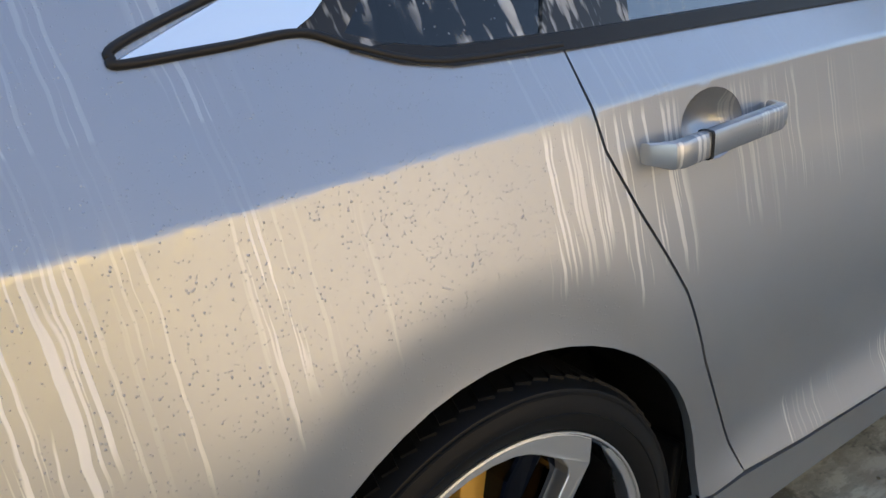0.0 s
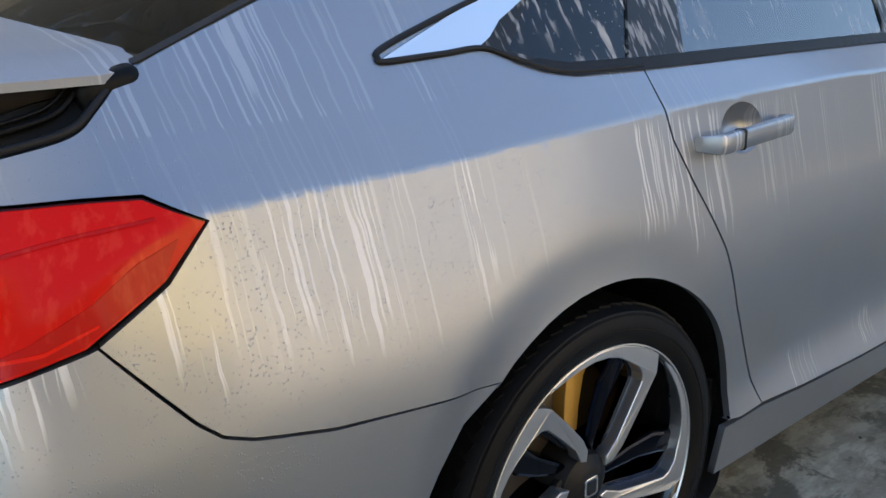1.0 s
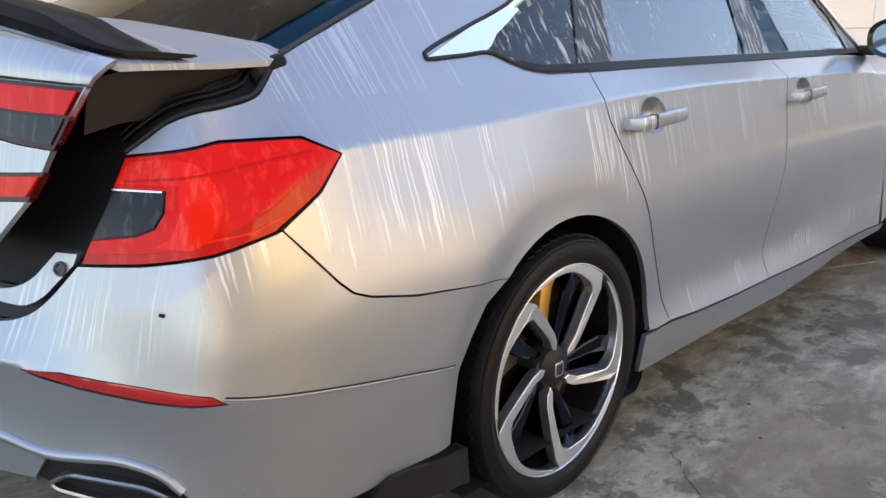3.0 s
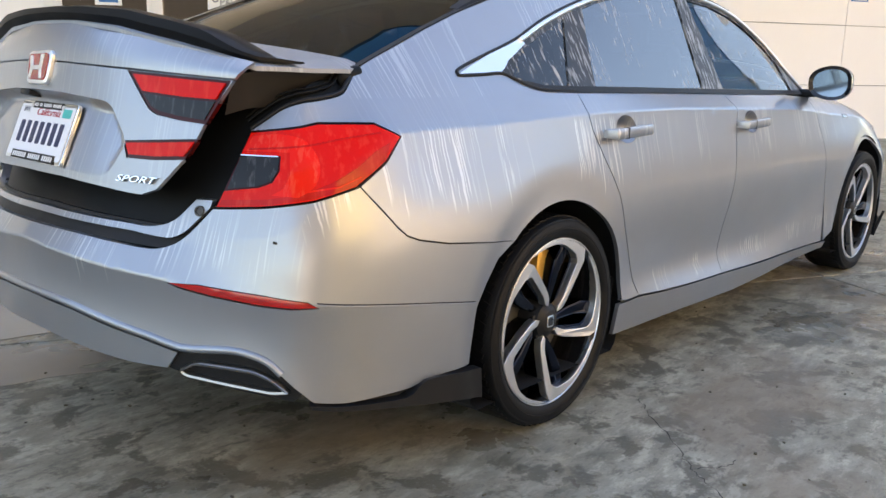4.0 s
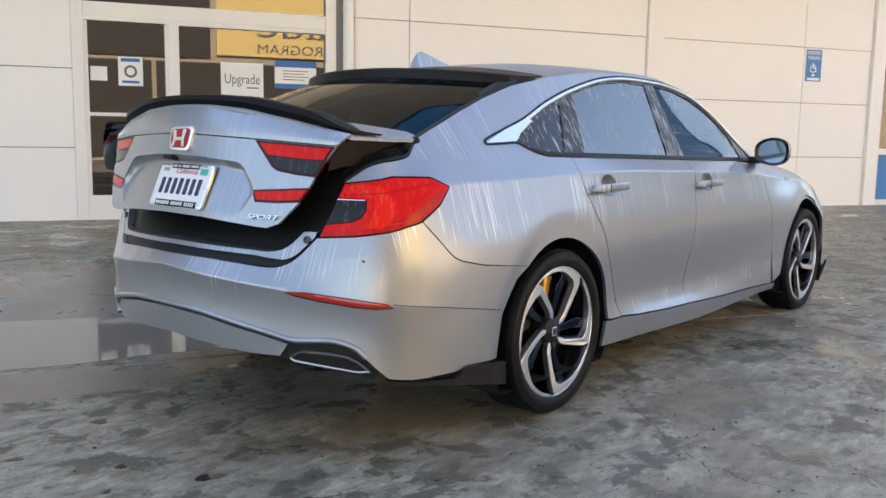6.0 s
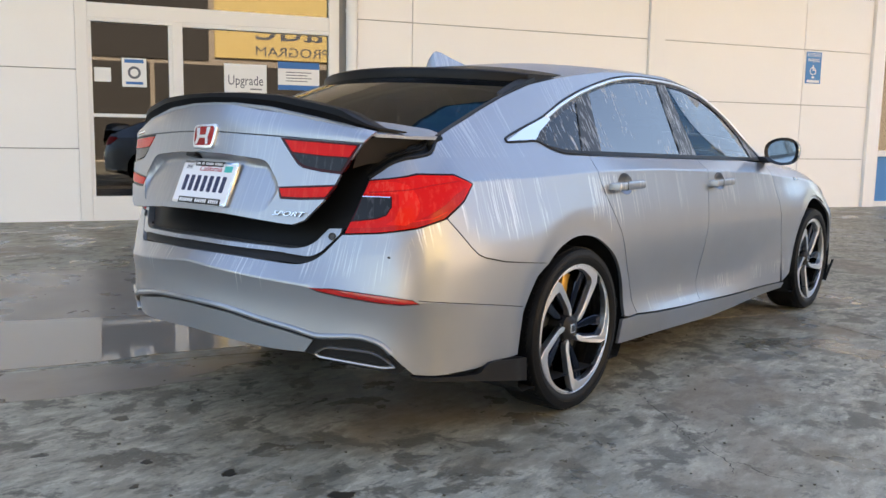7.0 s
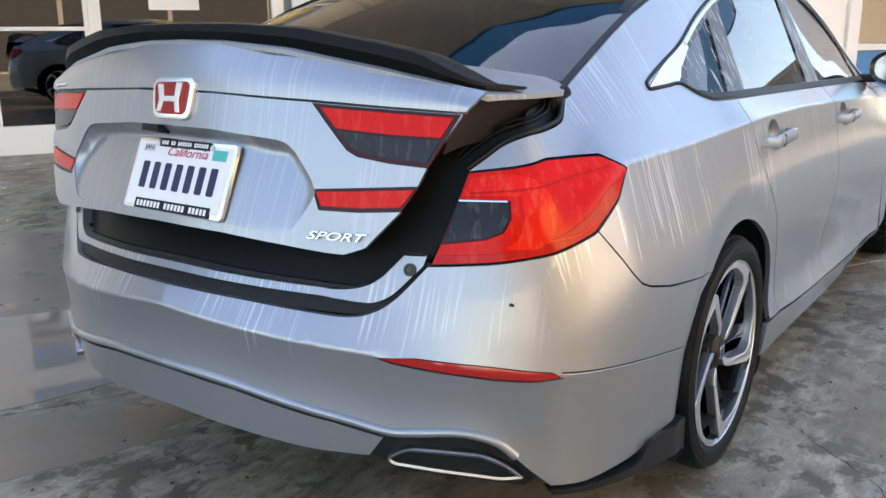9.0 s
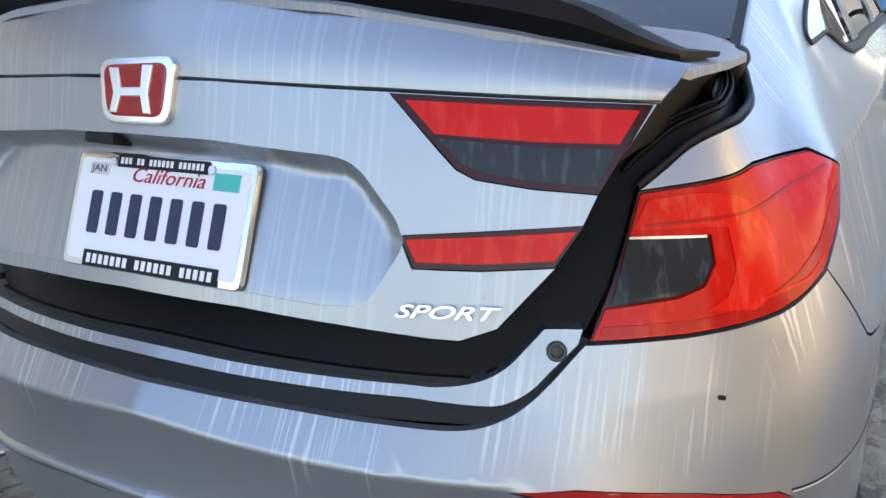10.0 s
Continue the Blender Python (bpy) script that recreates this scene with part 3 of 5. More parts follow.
# quarter lamps
for l in (False, True):
    lamp = panel("tail_lamp", LAMP, side, BORDER, car, "red tail lamp with smoked lens", left=l, push=-.004)
    panel("red_lens", [(-1.052, .921), (-.84, .942), (-.667, .9395), (-.606, .9115), (-.664, .859), (-.757, .8065), (-.87, .7805), (-1.01, .7635), (-1.125, .756), (-1.108, .792), (-1.020, .803), (-.985, .816), (-.968, .842), (-.970, .874), (-1.072, .874)],
          side, RED, lamp, left=l, push=.0, gap=.0, step=.02)
    arc = [tuple(p) for p in spline([(-1.045, .915), (-.974, .921), (-.905, .911), (-.864, .888), (-.848, .860), (-.852, .832), (-.872, .806), (-.914, .786)], 4)]
    panel("inner_lens", arc + [(-.985, .789), (-.955, .805), (-.940, .835), (-.945, .882), (-1.066, .882)], side, INNER, lamp, "lighter inner lens", left=l, push=.0016, gap=0, step=.015, depth=.003)
    low = [(-.640, .900), (-.664, .862), (-.757, .8095), (-.87, .7835), (-1.01, .7665), (-1.118, .7595)]
    panel("light_guide", low + [(-1.112, .772), (-1.0, .779), (-.90, .794), (-.82, .816), (-.745, .848), (-.690, .882)], side, DEEPRED, lamp, "deep red outer band", left=l, push=.0012, gap=0, step=.015, depth=.002)
    panel("lens_rib", [(-1.05, .884), (-.85, .898), (-.66, .921), (-.66, .924), (-.85, .902), (-1.05, .888)], side, DEEPRED, lamp, left=l, push=.0022, gap=0, step=.02, depth=.002)
    panel("lens_rib", [(-.93, .792), (-.80, .806), (-.74, .826), (-.74, .829), (-.80, .810), (-.93, .796)], side, INNER, lamp, left=l, push=.0022, gap=0, step=.02, depth=.003)
    panel("smoked_lens", [(-1.100, .797), (-1.022, .807), (-.989, .819), (-.974, .843), (-.975, .870), (-1.074, .870)], side, SMOKE, lamp, left=l, push=-.001, gap=0, step=.02)
    panel("lamp_lip", [(-1.073, .8745), (-.977, .8745), (-.977, .8715), (-1.073, .8715)], side, CHROME, lamp, left=l, push=.002, gap=0, step=.02)

# added near-black shell behind the seams, which gives them their shade as colour
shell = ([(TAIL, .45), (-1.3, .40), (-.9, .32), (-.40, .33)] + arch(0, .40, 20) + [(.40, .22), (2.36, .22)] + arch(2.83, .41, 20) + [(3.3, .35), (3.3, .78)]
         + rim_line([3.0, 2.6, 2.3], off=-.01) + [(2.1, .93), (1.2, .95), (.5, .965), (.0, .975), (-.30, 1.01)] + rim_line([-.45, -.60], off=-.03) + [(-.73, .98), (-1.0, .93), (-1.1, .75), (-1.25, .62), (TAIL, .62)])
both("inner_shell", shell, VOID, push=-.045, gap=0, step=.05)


# ---- glass house ----
def tinted(name, tint, ior=1.6, rough=.0):
    m = bpy.data.materials.new(name)
    m.use_nodes = True
    t = m.node_tree
    t.nodes.remove(t.nodes["Principled BSDF"])
    clear, shine, fres, mixer = (t.nodes.new(n) for n in ("ShaderNodeBsdfTransparent", "ShaderNodeBsdfGlossy", "ShaderNodeFresnel", "ShaderNodeMixShader"))
    clear.inputs[0].default_value = (*tint, 1)
    shine.inputs["Roughness"].default_value = rough
    fres.inputs[0].default_value = ior
    t.links.new(fres.outputs[0], mixer.inputs[0])
    t.links.new(clear.outputs[0], mixer.inputs[1])
    t.links.new(shine.outputs[0], mixer.inputs[2])
    t.links.new(mixer.outputs[0], t.nodes["Material Output"].inputs[0])
    return m


def wet_glass(name, tint, ior, runs=.5, dry=.48):
    """Tinted glass with runs of water that scatter the light."""
    m = tinted(name, tint, ior)
    t = m.node_tree
    k = Nodes(m)
    mask = k.math("MULTIPLY", k.ramp(k.noise(70, 2, .5, k.scaled((1, .4, .05))), (.56, 0.0), (.63, runs)), k.ramp(k.noise(6, 3, .6, k.scaled((1, 1, .5))), (dry, 0.0), (dry + .08, 1.0)))
    spots = k.math("MULTIPLY", k.math("LESS_THAN", k.cells(120)["Distance"], .16), k.ramp(k.noise(17, 3), (.52, 0.0), (.58, runs * .6)))
    dull = t.nodes.new("ShaderNodeBsdfDiffuse")
    dull.inputs[0].default_value = (.62, .64, .66, 1)
    blend = t.nodes.new("ShaderNodeMixShader")
    last = t.nodes["Material Output"].inputs[0].links[0].from_socket
    t.links.new(k.math("MAXIMUM", mask, spots), blend.inputs[0])
    t.links.new(last, blend.inputs[1])
    t.links.new(dull.outputs[0], blend.inputs[2])
    t.links.new(blend.outputs[0], t.nodes["Material Output"].inputs[0])
    return m


TINT = wet_glass("dark_tinted_glass", (.14, .15, .15), 3.0, .22)
QTINT = wet_glass("dark_quarter_glass", (.10, .11, .11), 1.7, .60, .43)
CLEARISH = wet_glass("green_tinted_glass", (.55, .64, .60), 2.1, .3)
WETBLACK = material("wet_black_trim", (.012, .012, .013), .35)
# water runs on the trim, their lighter reflection put into the base colour
k = Nodes(WETBLACK)
k.put(k.ramp(k.noise(85, 2, .5, k.scaled((1, .4, .05), (0, radians(14), 0))), (.52, .010), (.60, .26)), "Base Color")
QGLASS = [(-.075, 1.050), (-.02, 1.030), (.04, 1.020), (.168, 1.017), (.290, 1.222), (.17, 1.180), (.0, 1.118)]
RGLASS = [(.315, 1.012), (.6, 1.006), (1.085, 1.000), (1.118, 1.333), (.905, 1.336), (.70, 1.318), (.533, 1.287), (.415, 1.258)]
FGLASS = [(1.262, .996), (1.7, .985), (2.00, .979), (1.98, 1.09), (1.88, 1.172), (1.75, 1.240), (1.61, 1.287), (1.42, 1.318), (1.205, 1.334)]
band = [(-.120, 1.059)] + BELT[2:] + [(2.15, .98)] + DLO_TOP[1:-1] + [(-.03, 1.125)]
both("window_surround", band, WETBLACK, holes=[QGLASS, RGLASS, FGLASS], push=-.004, gap=0)
for l in (False, True):
    panel("quarter_glass", QGLASS, side, QTINT, car, "dark tinted quarter glass", left=l, push=-.009, gap=0, depth=.004)
    panel("rear_door_glass", RGLASS, side, TINT, car, "tinted door glass", left=l, push=-.009, gap=0, depth=.004)
    panel("front_door_glass", FGLASS, side, CLEARISH, car, "lightly tinted door glass", left=l, push=-.009, gap=0, depth=.004)
    panel("chrome_corner", [(-.297, 1.055), (-.127, 1.060), (-.105, 1.070), (-.075, 1.092), (-.03, 1.112), (.030, 1.140), (.020, 1.158), (-.16, 1.1025)], side, SATIN, car, "bright window corner trim", left=l, push=.003, gap=0, step=.02)
    line = spline([(.012, 1.1475)] + DLO_TOP[::-1][2:] + [(2.17, .97)], 6)
    pts = side(line[:, 0], line[:, 1], .001)
    tube([(p[0], p[1] * (-1 if l else 1), p[2]) for p in pts], .0085, SATIN, "chrome_strip", car, "bright window trim")
    edge = spline([(a, q + .0105) for a, q in DLO_TOP[4:-1]] + [(-.16, 1.106), (-.288, 1.068), (-.303, 1.056), (-.293, 1.0505), (-.20, 1.053), (-.125, 1.056), (-.08, 1.040), (-.03, 1.022), (.03, 1.011), (.185, 1.006)], 6)
    pts = side(edge[:, 0], edge[:, 1], .001)
    tube([(p[0], p[1] * (-1 if l else 1), p[2]) for p in pts], .0048, BLACK, "corner_seal", car, "black rubber window seal")
    panel("belt_strip", [(a, b + .012) for a, b in BELT[3:]] + [(a, b - .006) for a, b in BELT[:1:-1]], side, BLACK, car, "black belt weatherstrip", left=l, push=.004, gap=0)

# roof, rear glass, windscreen and bonnet: one crowned skin between the two side rims
CROWN = [(-.70, .045), (-.2, .055), (.3, .052), (1.0, .055), (1.6, .055), (2.2, .075), (2.8, .085), (3.3, .07), (3.6, .05)]


def skin(x, w, push=0.0):
    """The upper skin: x along the car, w from -1 (right rim) to 1."""
    x, w = np.atleast_1d(x), np.atleast_1d(w)
    rim = side(x, level(6)(x))
    crown = np.interp(x, *zip(*CROWN))
    z = rim[:, 2] + crown * (1 - np.abs(w) ** 2.2)
    bow = np.interp(x, (-.7, .3, 1.4, 2.2, 3.6), (-.14, -.10, .10, .14, .10)) * (1 - w ** 2)
    return np.stack([rim[:, 0] + bow, w * np.abs(rim[:, 1]), z + push], 1)


WETGLOSS = material("wet_black_visor", (.005, .005, .006), .40, 0, 0, spec=.22)
k = Nodes(WETGLOSS)
beads = k.math("MAXIMUM", k.math("SUBTRACT", k.math("SUBTRACT", .52, k.math("MULTIPLY", k.noise(16, 3), .7)), k.cells(130)["Distance"]), 0.0)
k.bump(beads, .8, .003)
BACKLIGHT = wet_glass("rear_window_glass", (.05, .05, .05), 1.6, .05)
panel("roof", [(.20, -.995), (.5, -.995), (.9, -.995), (1.3, -.995), (1.42, -.99), (1.42, .99), (.9, .995), (.5, .995), (.20, .995)], skin, BEADED, car, step=.06, gap=0, edge=.05)
panel("rear_window", [(-.60, -.975), (-.2, -.975), (.20, -.965), (.20, .965), (-.2, .975), (-.60, .975)], skin, BACKLIGHT, car, "dark wet rear window", step=.05, gap=0, edge=.04, depth=.004)
for s in (-1, 1):
    panel("rear_pillar_trim", [(-.62, s * .995), (.20, s * .995), (.20, s * .965), (-.2, s * .975), (-.62, s * .975)], skin, BLACK, car, step=.05, gap=0, edge=.03)
panel("windscreen", [(1.42, -.96), (2.15, -.96), (2.15, .96), (1.42, .96)], skin, CLEARISH, car, step=.06, gap=0, edge=.05, depth=.004)
for s in (-1, 1):
    panel("a_pillar_trim", [(1.42, s * .99), (2.15, s * .99), (2.15, s * .955), (1.42, s * .955)], skin, PAINT, car, step=.05, gap=0, edge=.03)
panel("bonnet", [(2.16, -.99), (2.8, -.99), (3.45, -.97), (3.45, .97), (2.8, .99), (2.16, .99)], skin, PAINT, car, step=.06, gap=0, edge=.05)
nose = [(3.215, .42), (3.22, .22), (NOSE, .22), (NOSE, .72), (3.9, .74), (3.45, .79), (3.28, .79), (3.28, .70), (3.24, .55)]
both("front_bumper", nose, PAINT, step=.05)
both("front_splitter", [(3.19, .30), (3.19, .15), (NOSE, .17), (NOSE, .24), (3.3, .24)], BLACK, step=.05, push=.060)

for s in (1, -1):
    part("wing_badge", prism(rect(.075, .016, 2.575, .848), -.001, .004, lambda a, b, d, s=s: tuple(side(np.array([a]), np.array([b]), d)[0] * (1, s, 1)), .001), GLOSSBLACK, car, "small dark wing badge")

# roof visor over the rear window
def visor():
    """A plate that carries the roof's line back over the glass and ends in a blunt upright edge."""
    bm = bmesh.new()
    ws = np.linspace(-.975, .975, 41)
    back = -.090 + .125 * np.abs(ws) ** 3
    lift = 1.15 - .20 * np.abs(ws) ** 8
    rows = []
    for at, up in ((None, .003), (.16, .010), (.06, .024), (.012, .033), (.0, .031), (-.003, .024), (.0, -.004), (.05, -.006)):
        xs = np.full(41, .285) if at is None else back + at
        rows.append([bm.verts.new((p[0], p[1], p[2] + up * k)) for p, k in zip(skin(xs, ws), lift)])
    rows.append(rows[0])
    for a, b in zip(rows, rows[1:]):
        for i in range(40):
            bm.faces.new((a[i], a[i + 1], b[i + 1], b[i]))
    bm.faces.new([r[0] for r in rows[:-1]])
    bm.faces.new([r[40] for r in rows[:-1]])
    return bm


part("roof_visor", visor(), WETGLOSS, car, "gloss black visor over the rear window", True)
for s in (-1, 1):
    bm = bmesh.new()
    rows = []
    for t in np.linspace(0, 1, 12):
        x, h = .06 - .24 * t, .014 * (1 - t) ** .6 + .001
        rows.append([bm.verts.new((p[0], p[1], p[2] + d)) for p, d in ((skin(np.array([x]), np.array([s * w]))[0], d) for w, d in ((.925 + .02 * t, -.002), (.93 + .02 * t, h), (.985, h), (.99, -.002)))])
    for a, b in zip(rows, rows[1:]):
        for i in range(3):
            bm.faces.new((a[i], a[i + 1], b[i + 1], b[i]))
    bm.faces.new(rows[0])
    bm.faces.new(rows[-1])
    part("visor_leg", bm, WETGLOSS, car, "gloss black visor end", True)
# shark fin
fin = [(.112, 1.372), (.118, 1.410), (.130, 1.436), (.150, 1.444), (.19, 1.438), (.27, 1.415), (.34, 1.396), (.40, 1.385), (.40, 1.372)]
bm = bmesh.new()
mid = [bm.verts.new((x, 0, z)) for x, z in fin]
for s in (-1, 1):
    rim_v = [bm.verts.new((x, s * (.028 * max(0, min(1, (1.445 - z) / .06))), z - .004)) for x, z in fin]
    for i in range(len(fin) - 1):
        bm.faces.new((mid[i], mid[i + 1], rim_v[i + 1], rim_v[i]))
    bm.faces.new(rim_v)
part("roof_antenna", bm, PAINT, car, "silver shark-fin antenna", True)

# underside and cabin tub
part("underbody", slab((3.8, 1.35, .16), pose(1.45, 0, .30), .03), VOID, car)
# black box whose colour stands in for the shade in the trunk
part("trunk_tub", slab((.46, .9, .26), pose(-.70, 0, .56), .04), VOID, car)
part("cabin_tub", slab((2.3, 1.30, .08), pose(.95, 0, .46), .02), BLACK, car)
part("parcel_shelf", slab((.42, 1.20, .03), pose(-.32, 0, .96), .01), BLACK, car)
part("dashboard", slab((.40, 1.30, .22), pose(1.98, 0, .82), .06), BLACK, car)
SEATC = material("dark_seat_cloth", (.03, .03, .032), .8)
for x, y, w in ((.62, -.34, .46), (.62, .34, .46), (1.35, -.36, .48), (1.35, .36, .48)):
    bm = slab((.48, w, .16), pose(x + .18, y, .58), .05)
    box(bm, (.14, w, .62), pose(x - .12, y, .86, 0, -14, 0), .05)
    box(bm, (.09, w * .5, .17), pose(x - .22, y, 1.20, 0, -10, 0), .035)
    part("seat", bm, SEATC, car, "dark cloth seat", True)


# ---- trunk lid, ajar ----
def lid_face(y, z, push=0.0):
    y, z = np.atleast_1d(y), np.atleast_1d(z)
    x = -1.108 + .325 * y * y + .244 * (z - .939)
    n = np.stack([-np.ones_like(y), .65 * y, .244 * np.ones_like(y)], 1)
    n /= np.linalg.norm(n, axis=1)[:, None]
    return np.stack([x, y, z], 1) + n * np.reshape(push, (-1, 1))


def mirrored(pts):
    """A half outline from the middle to the middle, made whole."""
    return pts + [(-a, b) for a, b in pts[::-1] if abs(a) > 1e-6]


lid = new("trunk_lid")
lid.parent = car
lid["label"] = "silver trunk lid standing ajar"
LID = mirrored([(0, .804), (-0.188, .800), (-0.328, .790), (-0.428, .782), (-0.462, .781), (-0.502, .796), (-0.559, .865), (-0.584, .913), (-0.595, .943), (-0.645, 1.040), (-0.361, 1.057), (-0.128, 1.068), (0, 1.069)])
RECESS = mirrored([(0, .826), (-0.166, .823), (-0.298, .814), (-0.343, .816), (-0.358, .83), (-0.389, .886), (-0.380, .912), (-0.334, .966), (-0.316, .978), (-0.293, .983), (-0.128, .996), (0, .998)])
ULAMP = [(-0.362, 1.054), (-0.640, 1.038), (-0.595, .945), (-0.528, .951), (-0.465, .961), (-0.443, .972), (-0.420, .995)]
LLAMP = [(-0.385, .897), (-0.478, .903), (-0.583, .911), (-0.557, .866), (-0.478, .861), (-0.402, .861)]


def flip(p):
    return [(-a, b) for a, b in p]


panel("lid_skin", LID, lid_face, PAINT, lid, holes=[rounded(RECESS, .01), ULAMP, LLAMP, flip(ULAMP), flip(LLAMP)], step=.03, gap=.0015, depth=.012)
RIMR = np.array(dense(rounded(RECESS, .01), .006))


def recess_face(y, z, push=0.0):
    y, z = np.atleast_1d(y), np.atleast_1d(z)
    near = np.array([np.min(np.hypot(RIMR[:, 0] - a, RIMR[:, 1] - q)) for a, q in zip(y, z)])
    wall = np.clip(near / .014, 0, 1)
    wall = wall * wall * (3 - 2 * wall)
    return lid_face(y, z, push - .002 - .034 * wall * np.clip((z - .818) / .175, 0, 1) ** 1.1)


panel("plate_recess", rounded(RECESS, .01), recess_face, PAINT, lid, step=.011, gap=-.002, depth=.004)
for s in (1, -1):
    k = (lambda p: p) if s == 1 else flip
    up = panel("lid_lamp", k(ULAMP), lid_face, BORDER, lid, "red and smoked lid lamp", push=-.004, step=.02, gap=0)
    panel("red_lens", k([(-0.380, 1.047), (-0.628, 1.033), (-0.611, .998), (-0.528, 1.001), (-0.416, 1.010)]), lid_face, RED, up, push=.0005, step=.02, gap=0)
    panel("smoked_lens", k([(-0.419, 1.005), (-0.528, .996), (-0.609, .993), (-0.591, .953), (-0.528, .959), (-0.471, .968), (-0.448, .978)]), lid_face, SMOKE, up, push=-.001, step=.02, gap=0)
    down = panel("lid_lamp", k(LLAMP), lid_face, BORDER, lid, "red lower lid lamp", push=-.004, step=.02, gap=0)
    panel("red_lens", k([(-0.392, .893), (-0.478, .898), (-0.576, .905), (-0.556, .873), (-0.478, .868), (-0.406, .868)]), lid_face, RED, down, push=.0005, step=.02, gap=0)

# the lip over the lamps, up to the spoiler
LOW = [(0.000, 1.174), (0.120, 1.172), (0.284, 1.158), (0.394, 1.138), (0.484, 1.122), (0.564, 1.102), (0.644, 1.083), (0.724, 1.068)]
TOPE = [(0.000, 1.197), (0.150, 1.195), (0.324, 1.185), (0.474, 1.158), (0.554, 1.140), (0.604, 1.124), (0.679, 1.100), (0.744, 1.075)]
SHUT = [(0.000, 1.0725), (0.100, 1.0715), (0.357, 1.0605), (0.641, 1.0435), (0.724, 1.040)]


def curve_at(c, y):
    return np.interp(np.abs(y), *zip(*c))


def lip_face(y, w, push=0.0):
    y, w = np.atleast_1d(y), np.atleast_1d(w)
    a, b = curve_at(SHUT, y), curve_at(LOW, y)
    z = a + (b - a) * w
    p = lid_face(y, z, push)
    p[:, 0] += .020 * w ** 2 - .004 * np.sin(math.pi * w)
    p[:, 2] += push * .5
    return p


panel("lid_lip", [(-.648, 0), (-.3, 0), (.3, 0), (.648, 0), (.662, .5), (.668, 1), (.3, 1), (-.3, 1), (-.668, 1), (-.662, .5)], lip_face, PAINT, lid, step=.05, gap=.0, edge=.03, depth=.006)


def deck(x, y, push=0.0):
    """The lid's top between the spoiler and the rear window."""
    x, y = np.atleast_1d(x), np.atleast_1d(y)
    t = np.clip((x + 1.05) / .5, 0, 1)
    back = curve_at(LOW, y) - .004
    front = 1.127 - .043 * np.abs(y / .66) ** 2.2
    fold = np.clip((np.abs(y) - .605) / .075, 0, 1) ** 1.6
    return np.stack([x, y, back * (1 - t) + front * t - (.006 + .010 * t) * fold + push], 1)


half = [(-.645, -.45), (-.605, -.60), (-.585, -.650), (-.600, -.670), (-.646, -.684), (-.75, -.680), (-.865, -.670), (-.905, -.668), (-.93, -.63), (-.985, -.47), (-1.03, -.25)]
panel("lid_deck", [(-.66, 0)] + half + [(-1.04, 0)] + [(a, -q) for a, q in half[::-1]], deck, BEADED, lid, step=.022, gap=0, depth=.010)
LINER = material("brown_black_liner", (.016, .013, .011), .55)
EDGE = spline([(-.935, -.634, 1.046), (-.90, -.646, 1.056), (-.865, -.655, 1.062), (-.75, -.668, 1.062), (-.646, -.670, 1.060), (-.60, -.655, 1.062)], 6)
for s in (1, -1):
    rows = [[(x, (y + .010 + k * .035) * s, z - k * .085) for x, y, z in EDGE] for k in (0, .5, 1)]
    n = len(EDGE)
    mesh_object("lid_liner", [p for r in rows for p in r], [(k * n + i, k * n + i + 1, (k + 1) * n + i + 1, (k + 1) * n + i) for k in range(2) for i in range(n - 1)], LINER, lid, "dark brown inner lid liner")


SPOIL = material("spoiler_black", (.005, .005, .006), .42, spec=.16)


def spoiler():
    bm = bmesh.new()
    rows = []
    ys = np.linspace(-.674, .674, 61)
    lo = curve_at(LOW, ys)
    hi = lo + .0015 + (curve_at(TOPE, ys) + .004 - lo) * np.clip((.682 - np.abs(ys)) / .13, 0, 1)
    for k in range(6):
        row = []
        for y, a, b in zip(ys, lo, hi):
            f = min(1, (.73 - abs(y)) / .12)
            x0 = lid_face(y, a)[0, 0] + .018 + .03 * max(0, (abs(y) - .5) / .16) ** 2 + .085 * max(0, (abs(y) - .645) / .029) ** 1.5
            f *= 1 - .85 * max(0, (abs(y) - .645) / .029) ** 1.2
            row.append(bm.verts.new([(x0, y, a - .003), (x0 - .014 * f, y, (a + b) / 2), (x0 - .010 * f, y, b), (x0 + .012 * f, y, b + .003 * f), (x0 + .07 * f + .004, y, b - .006 * f), (x0 + .13 * f + .006, y, a - .012 * f)][k]))
        rows.append(row)
    rows.append(rows[0])
    for a, b in zip(rows, rows[1:]):
        for i in range(60):
            bm.faces.new((a[i], a[i + 1], b[i + 1], b[i]))
    bm.faces.new([r[0] for r in rows[:-1]])
    bm.faces.new([r[60] for r in rows[:-1]])
    return bm


part("spoiler", spoiler(), SPOIL, lid, "black lip spoiler", True)

# badge, plate, lettering on the lid
def on_lid(y, z, d):
    y = y - .019 if abs(y) < .2 else y
    p = lid_face(np.array([y]), np.array([z]), d)[0]
    return tuple(p)


BADGE = rounded([(.059, 1.010), (.071, 1.090), (-.062, 1.096), (-.054, 1.010)], .022, 5)
badge = part("badge", prism(BADGE, -.004, .010, on_lid, .004), SATIN, lid, "chrome-rimmed red badge", True)
part("badge_field", prism(rounded([(.048, 1.020), (.059, 1.082), (-.050, 1.087), (-.044, 1.020)], .016, 5), .006, .0125, on_lid, .001), material("badge_red", (.32, .008, .012), .2, 0, 1), badge)
for q in ([(.046, 1.079), (.030, 1.079), (.022, 1.048), (.030, 1.024), (.042, 1.024), (.036, 1.048)], [(-.012, 1.083), (-.029, 1.083), (-.023, 1.048), (-.029, 1.024), (-.017, 1.024), (-.010, 1.048)],
          [(.028, 1.055), (-.016, 1.056), (-.016, 1.045), (.028, 1.044)]):
    part("badge_bar", prism(q, .008, .0145, on_lid, .001), SATIN, badge)
